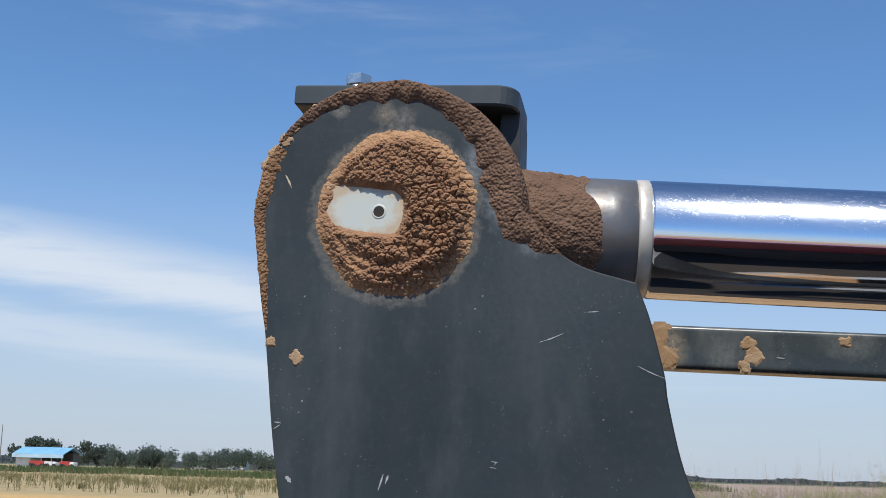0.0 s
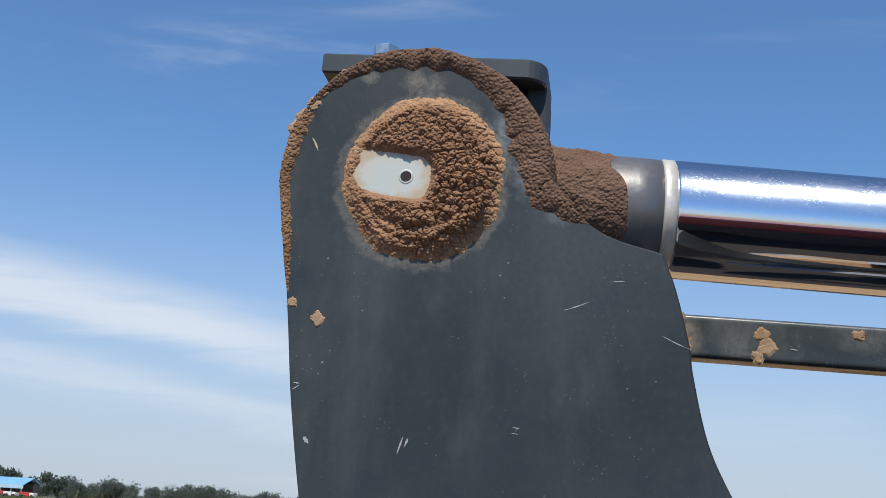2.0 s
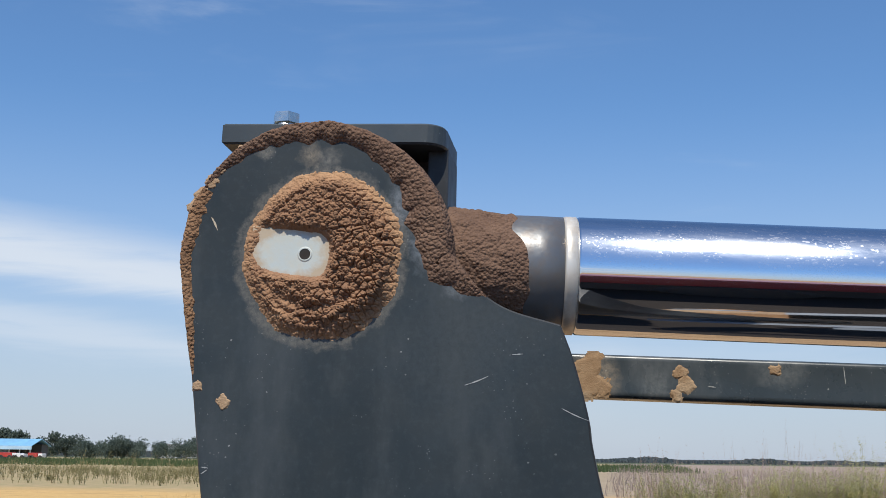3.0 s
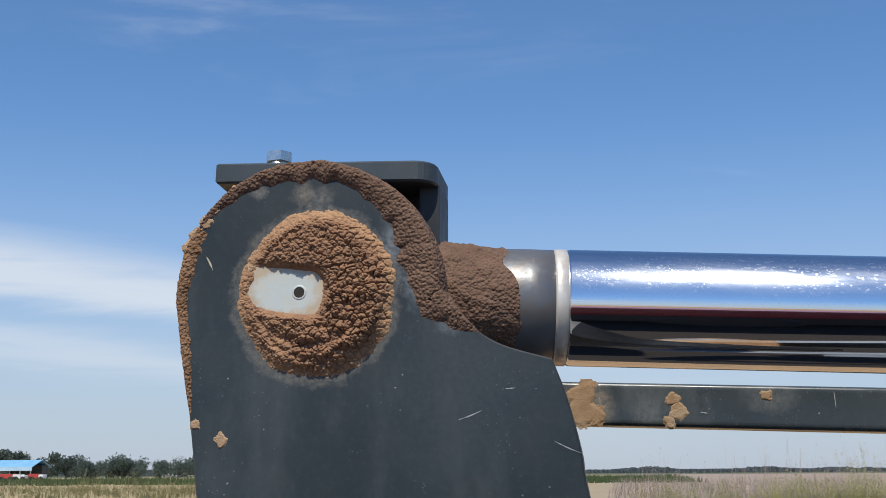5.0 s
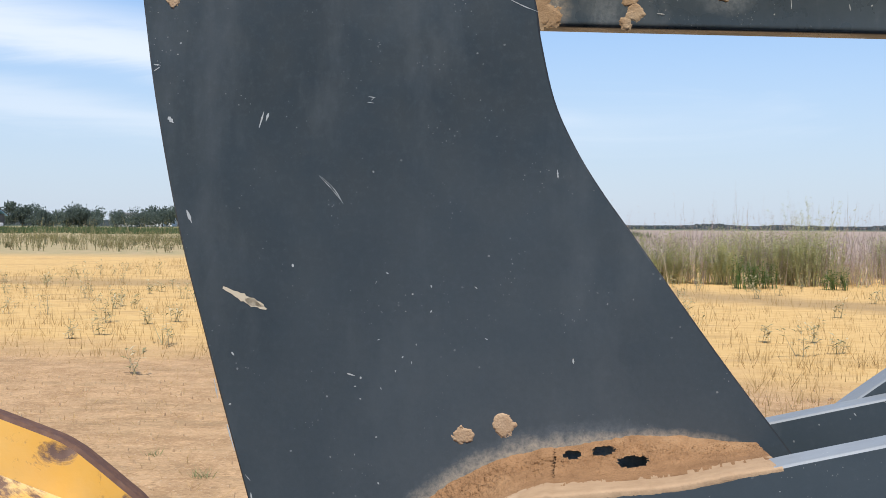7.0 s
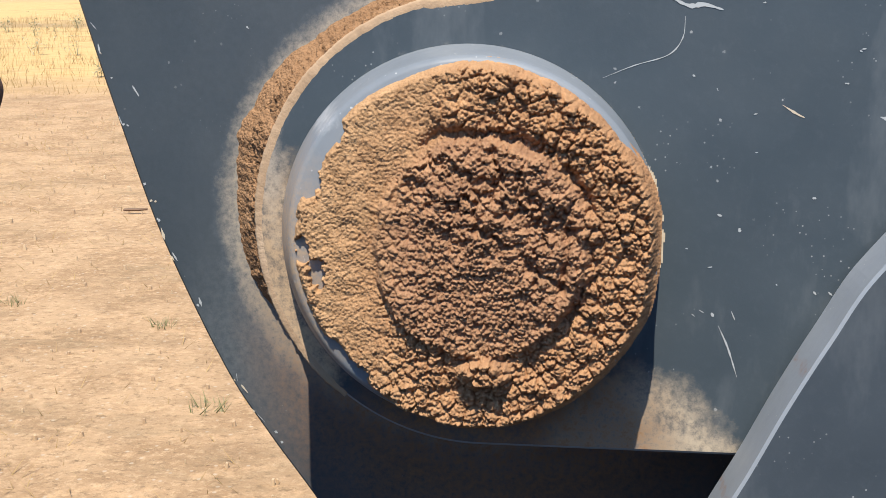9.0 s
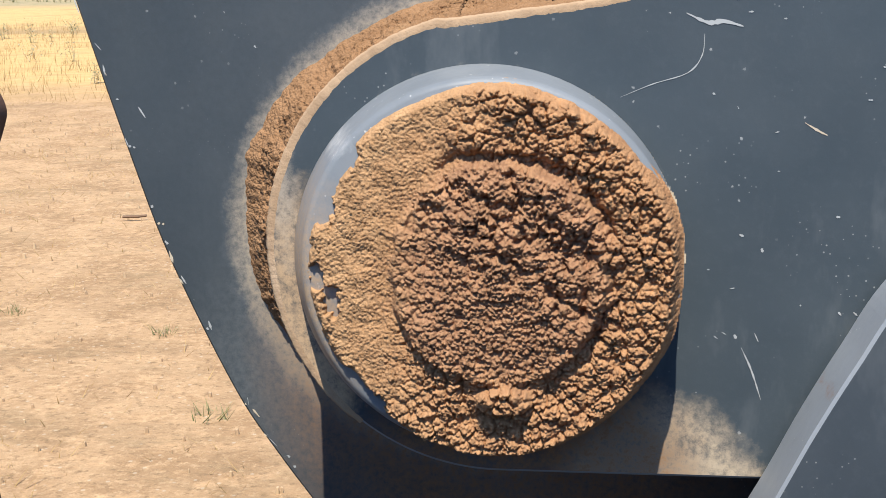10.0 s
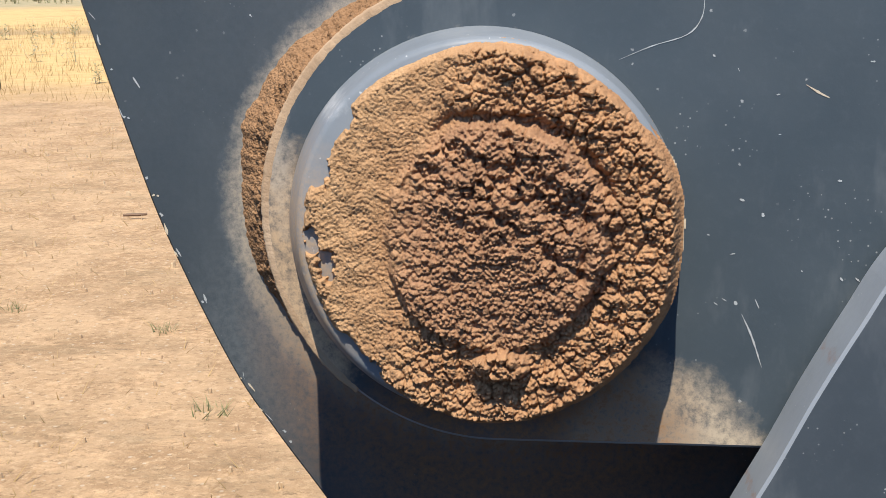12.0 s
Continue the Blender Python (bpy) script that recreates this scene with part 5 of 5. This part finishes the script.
for i, (pts, w) in enumerate((
        ([(0.307, -0.482), (0.322, -0.476), (0.338, -0.471), (0.3445, -0.463), (0.3455, -0.453)], 0.0006), ([(0.337, -0.4435), (0.347, -0.448), (0.354, -0.4475), (0.363, -0.450)], 0.0022),
        ([(0.366, -0.603), (0.371, -0.614), (0.376, -0.629)], 0.0009), ([(0.3625, -0.5965), (0.3635, -0.5985)], 0.0016), ([(0.392, -0.4945), (0.3985, -0.4985), (0.4025, -0.5005)], 0.0011),
        ([(0.3742, -0.554), (0.3747, -0.556)], 0.0016), ([(0.372, -0.5955), (0.374, -0.600)], 0.0006), ([(0.445, -0.455), (0.452, -0.456)], 0.0018), ([(0.437, -0.50), (0.443, -0.5015)], 0.002))):
    scratch(near_cheek, pts, w, -0.10665, TAN_CHIP if i == 4 else BARE, 50 + i)

for i, (pts, w) in enumerate((([(0.308, -0.0722), (0.315, -0.0732)], 0.0012), ([(0.4245, -0.055), (0.4255, -0.070)], 0.0011), ([(0.475, -0.066), (0.476, -0.072)], 0.0010))):
    scratch(bar, pts, w, 0.2346, BARE, 480 + i)
far_cheek = next(o for o in scene.objects if o.name == "boom_cheek.001")
rg = random.Random(91)
for i in range(22):
    x = rg.uniform(0.43, 0.62)
    z, a, ln = rg.uniform(-0.70, -0.58) + 0.5 * max(0.0, x - 0.5), rg.uniform(-1.4, 0.6), rg.uniform(0.001, 0.012 if i % 5 == 0 else 0.004)
    scratch(g1, [(x, z), (x + ln * math.cos(a), z + ln * math.sin(a))], rg.uniform(0.0004, 0.0011), -0.1483, BARE, 400 + i)
for i in range(8):
    x, a, ln = rg.uniform(0.42, 0.60), rg.uniform(-1.2, 0.4), rg.uniform(0.001, 0.004)
    z = -0.415 + 0.2 * (x - 0.42) + rg.uniform(-0.012, 0.012)
    scratch(far_cheek, [(x, z), (x + ln * math.cos(a), z + ln * math.sin(a))], rg.uniform(0.0005, 0.0012), 0.0817, BARE, 440 + i)
    scratch(g2, [(x + 0.07, z + 0.05), (x + 0.07 + ln * math.cos(a), z + 0.05 + ln * math.sin(a))], rg.uniform(0.0005, 0.0012), 0.1177, BARE, 460 + i)

# small nicks along the arm's edge and stone marks on both plates
rn = random.Random(77)
for i in range(26):
    q = LEFT[int(len(LEFT) * (0.2 + 0.42 * rn.random()))]
    x, z, a = q[0] + rn.uniform(0.0012, 0.006) ** 1.0, q[1], rn.uniform(-0.4, 0.4) + 1.95
    ln = rn.uniform(0.001, 0.0075)
    scratch(arm, [(x, z), (x + ln * math.cos(a), z + ln * math.sin(a))] if rn.random() < 0.6 else [(x, z), (x + 0.0016, z + rn.uniform(-0.001, 0.001))], rn.uniform(0.0005, 0.0018), -0.0003, BARE if rn.random() < 0.75 else TAN_CHIP, 100 + i)
for i in range(34):
    x, z, a, ln = rn.uniform(0.06, 0.19), rn.uniform(-0.57, -0.30), rn.uniform(-2.2, 0.4), rn.uniform(0.0006, 0.0026)
    if x > 0.045 + 0.42 * max(0.0, -0.5 - z) and (x - 0.2475) ** 2 + (z + 0.5565) ** 2 > 0.168 ** 2:
        scratch(arm, [(x, z), (x + ln * math.cos(a), z + ln * math.sin(a))], rn.uniform(0.0005, 0.0014), -0.0003, BARE, 200 + i)
for i in range(30):
    x, z, a, ln = rn.uniform(0.345, 0.50), rn.uniform(-0.60, -0.43), rn.uniform(-1.2, 0.4), rn.uniform(0.0006, 0.0028)
    scratch(near_cheek, [(x, z), (x + ln * math.cos(a), z + ln * math.sin(a))], rn.uniform(0.0004, 0.0012), -0.1067, BARE, 300 + i)

# ---------------------------------------------------------------- behind the camera, added for the chrome's reflection
# Unseen near-black sheet, added so that the rod's lower half reflects dark.
chrome_dark = plain("chrome_darkening_sheet", (0.022, 0.017, 0.014), 0.9)
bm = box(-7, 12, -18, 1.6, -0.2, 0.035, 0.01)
me = bpy.data.meshes.new("chrome_dark")
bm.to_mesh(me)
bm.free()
me.materials.append(chrome_dark)
tagged(new("pavement", me), "unseen dark ground sheet added to darken the chrome's reflection", "pavement", kind="structure")
# Stands in for a red reflection; set close and long to darken the chrome.
loader = thing("red_loader", "long red farm machine parked behind the lever arm", "vehicle", m=pose(2.6, -3.3, 0.03))
part("body", box(-7.4, 4.6, -1.1, 1.1, 0.95, 1.52, 0.1), plain("deep_red_paint", (0.22, 0.018, 0.026), 0.4), loader)
part("chassis", box(-7.2, 4.4, -1.0, 1.0, 0.35, 0.94, 0.05), TYRE, loader, "black chassis")
for q in (-6.4, -2.4, 0.8, 3.4):
    part("wheel", turned([(0, 0.62), (0.42, 0.62), (0.5, 0.7), (0.5, 1.02), (0.42, 1.12), (0, 1.12)], 28, q, 0.48), TYRE, loader)

frame_box = thing("loader_frame", "dark slate-painted machine frame carrying the boom", "machine frame", m=pose(0, 0, 0))
part("frame_post", box(1.45, 2.3, -0.22, 0.32, -0.02, 2.05, 0.03), PAINT_PLAIN, frame_box)
part("frame_foot", box(1.3, 2.5, -0.4, 0.5, -0.02, 0.12, 0.02), PAINT_PLAIN, frame_box)
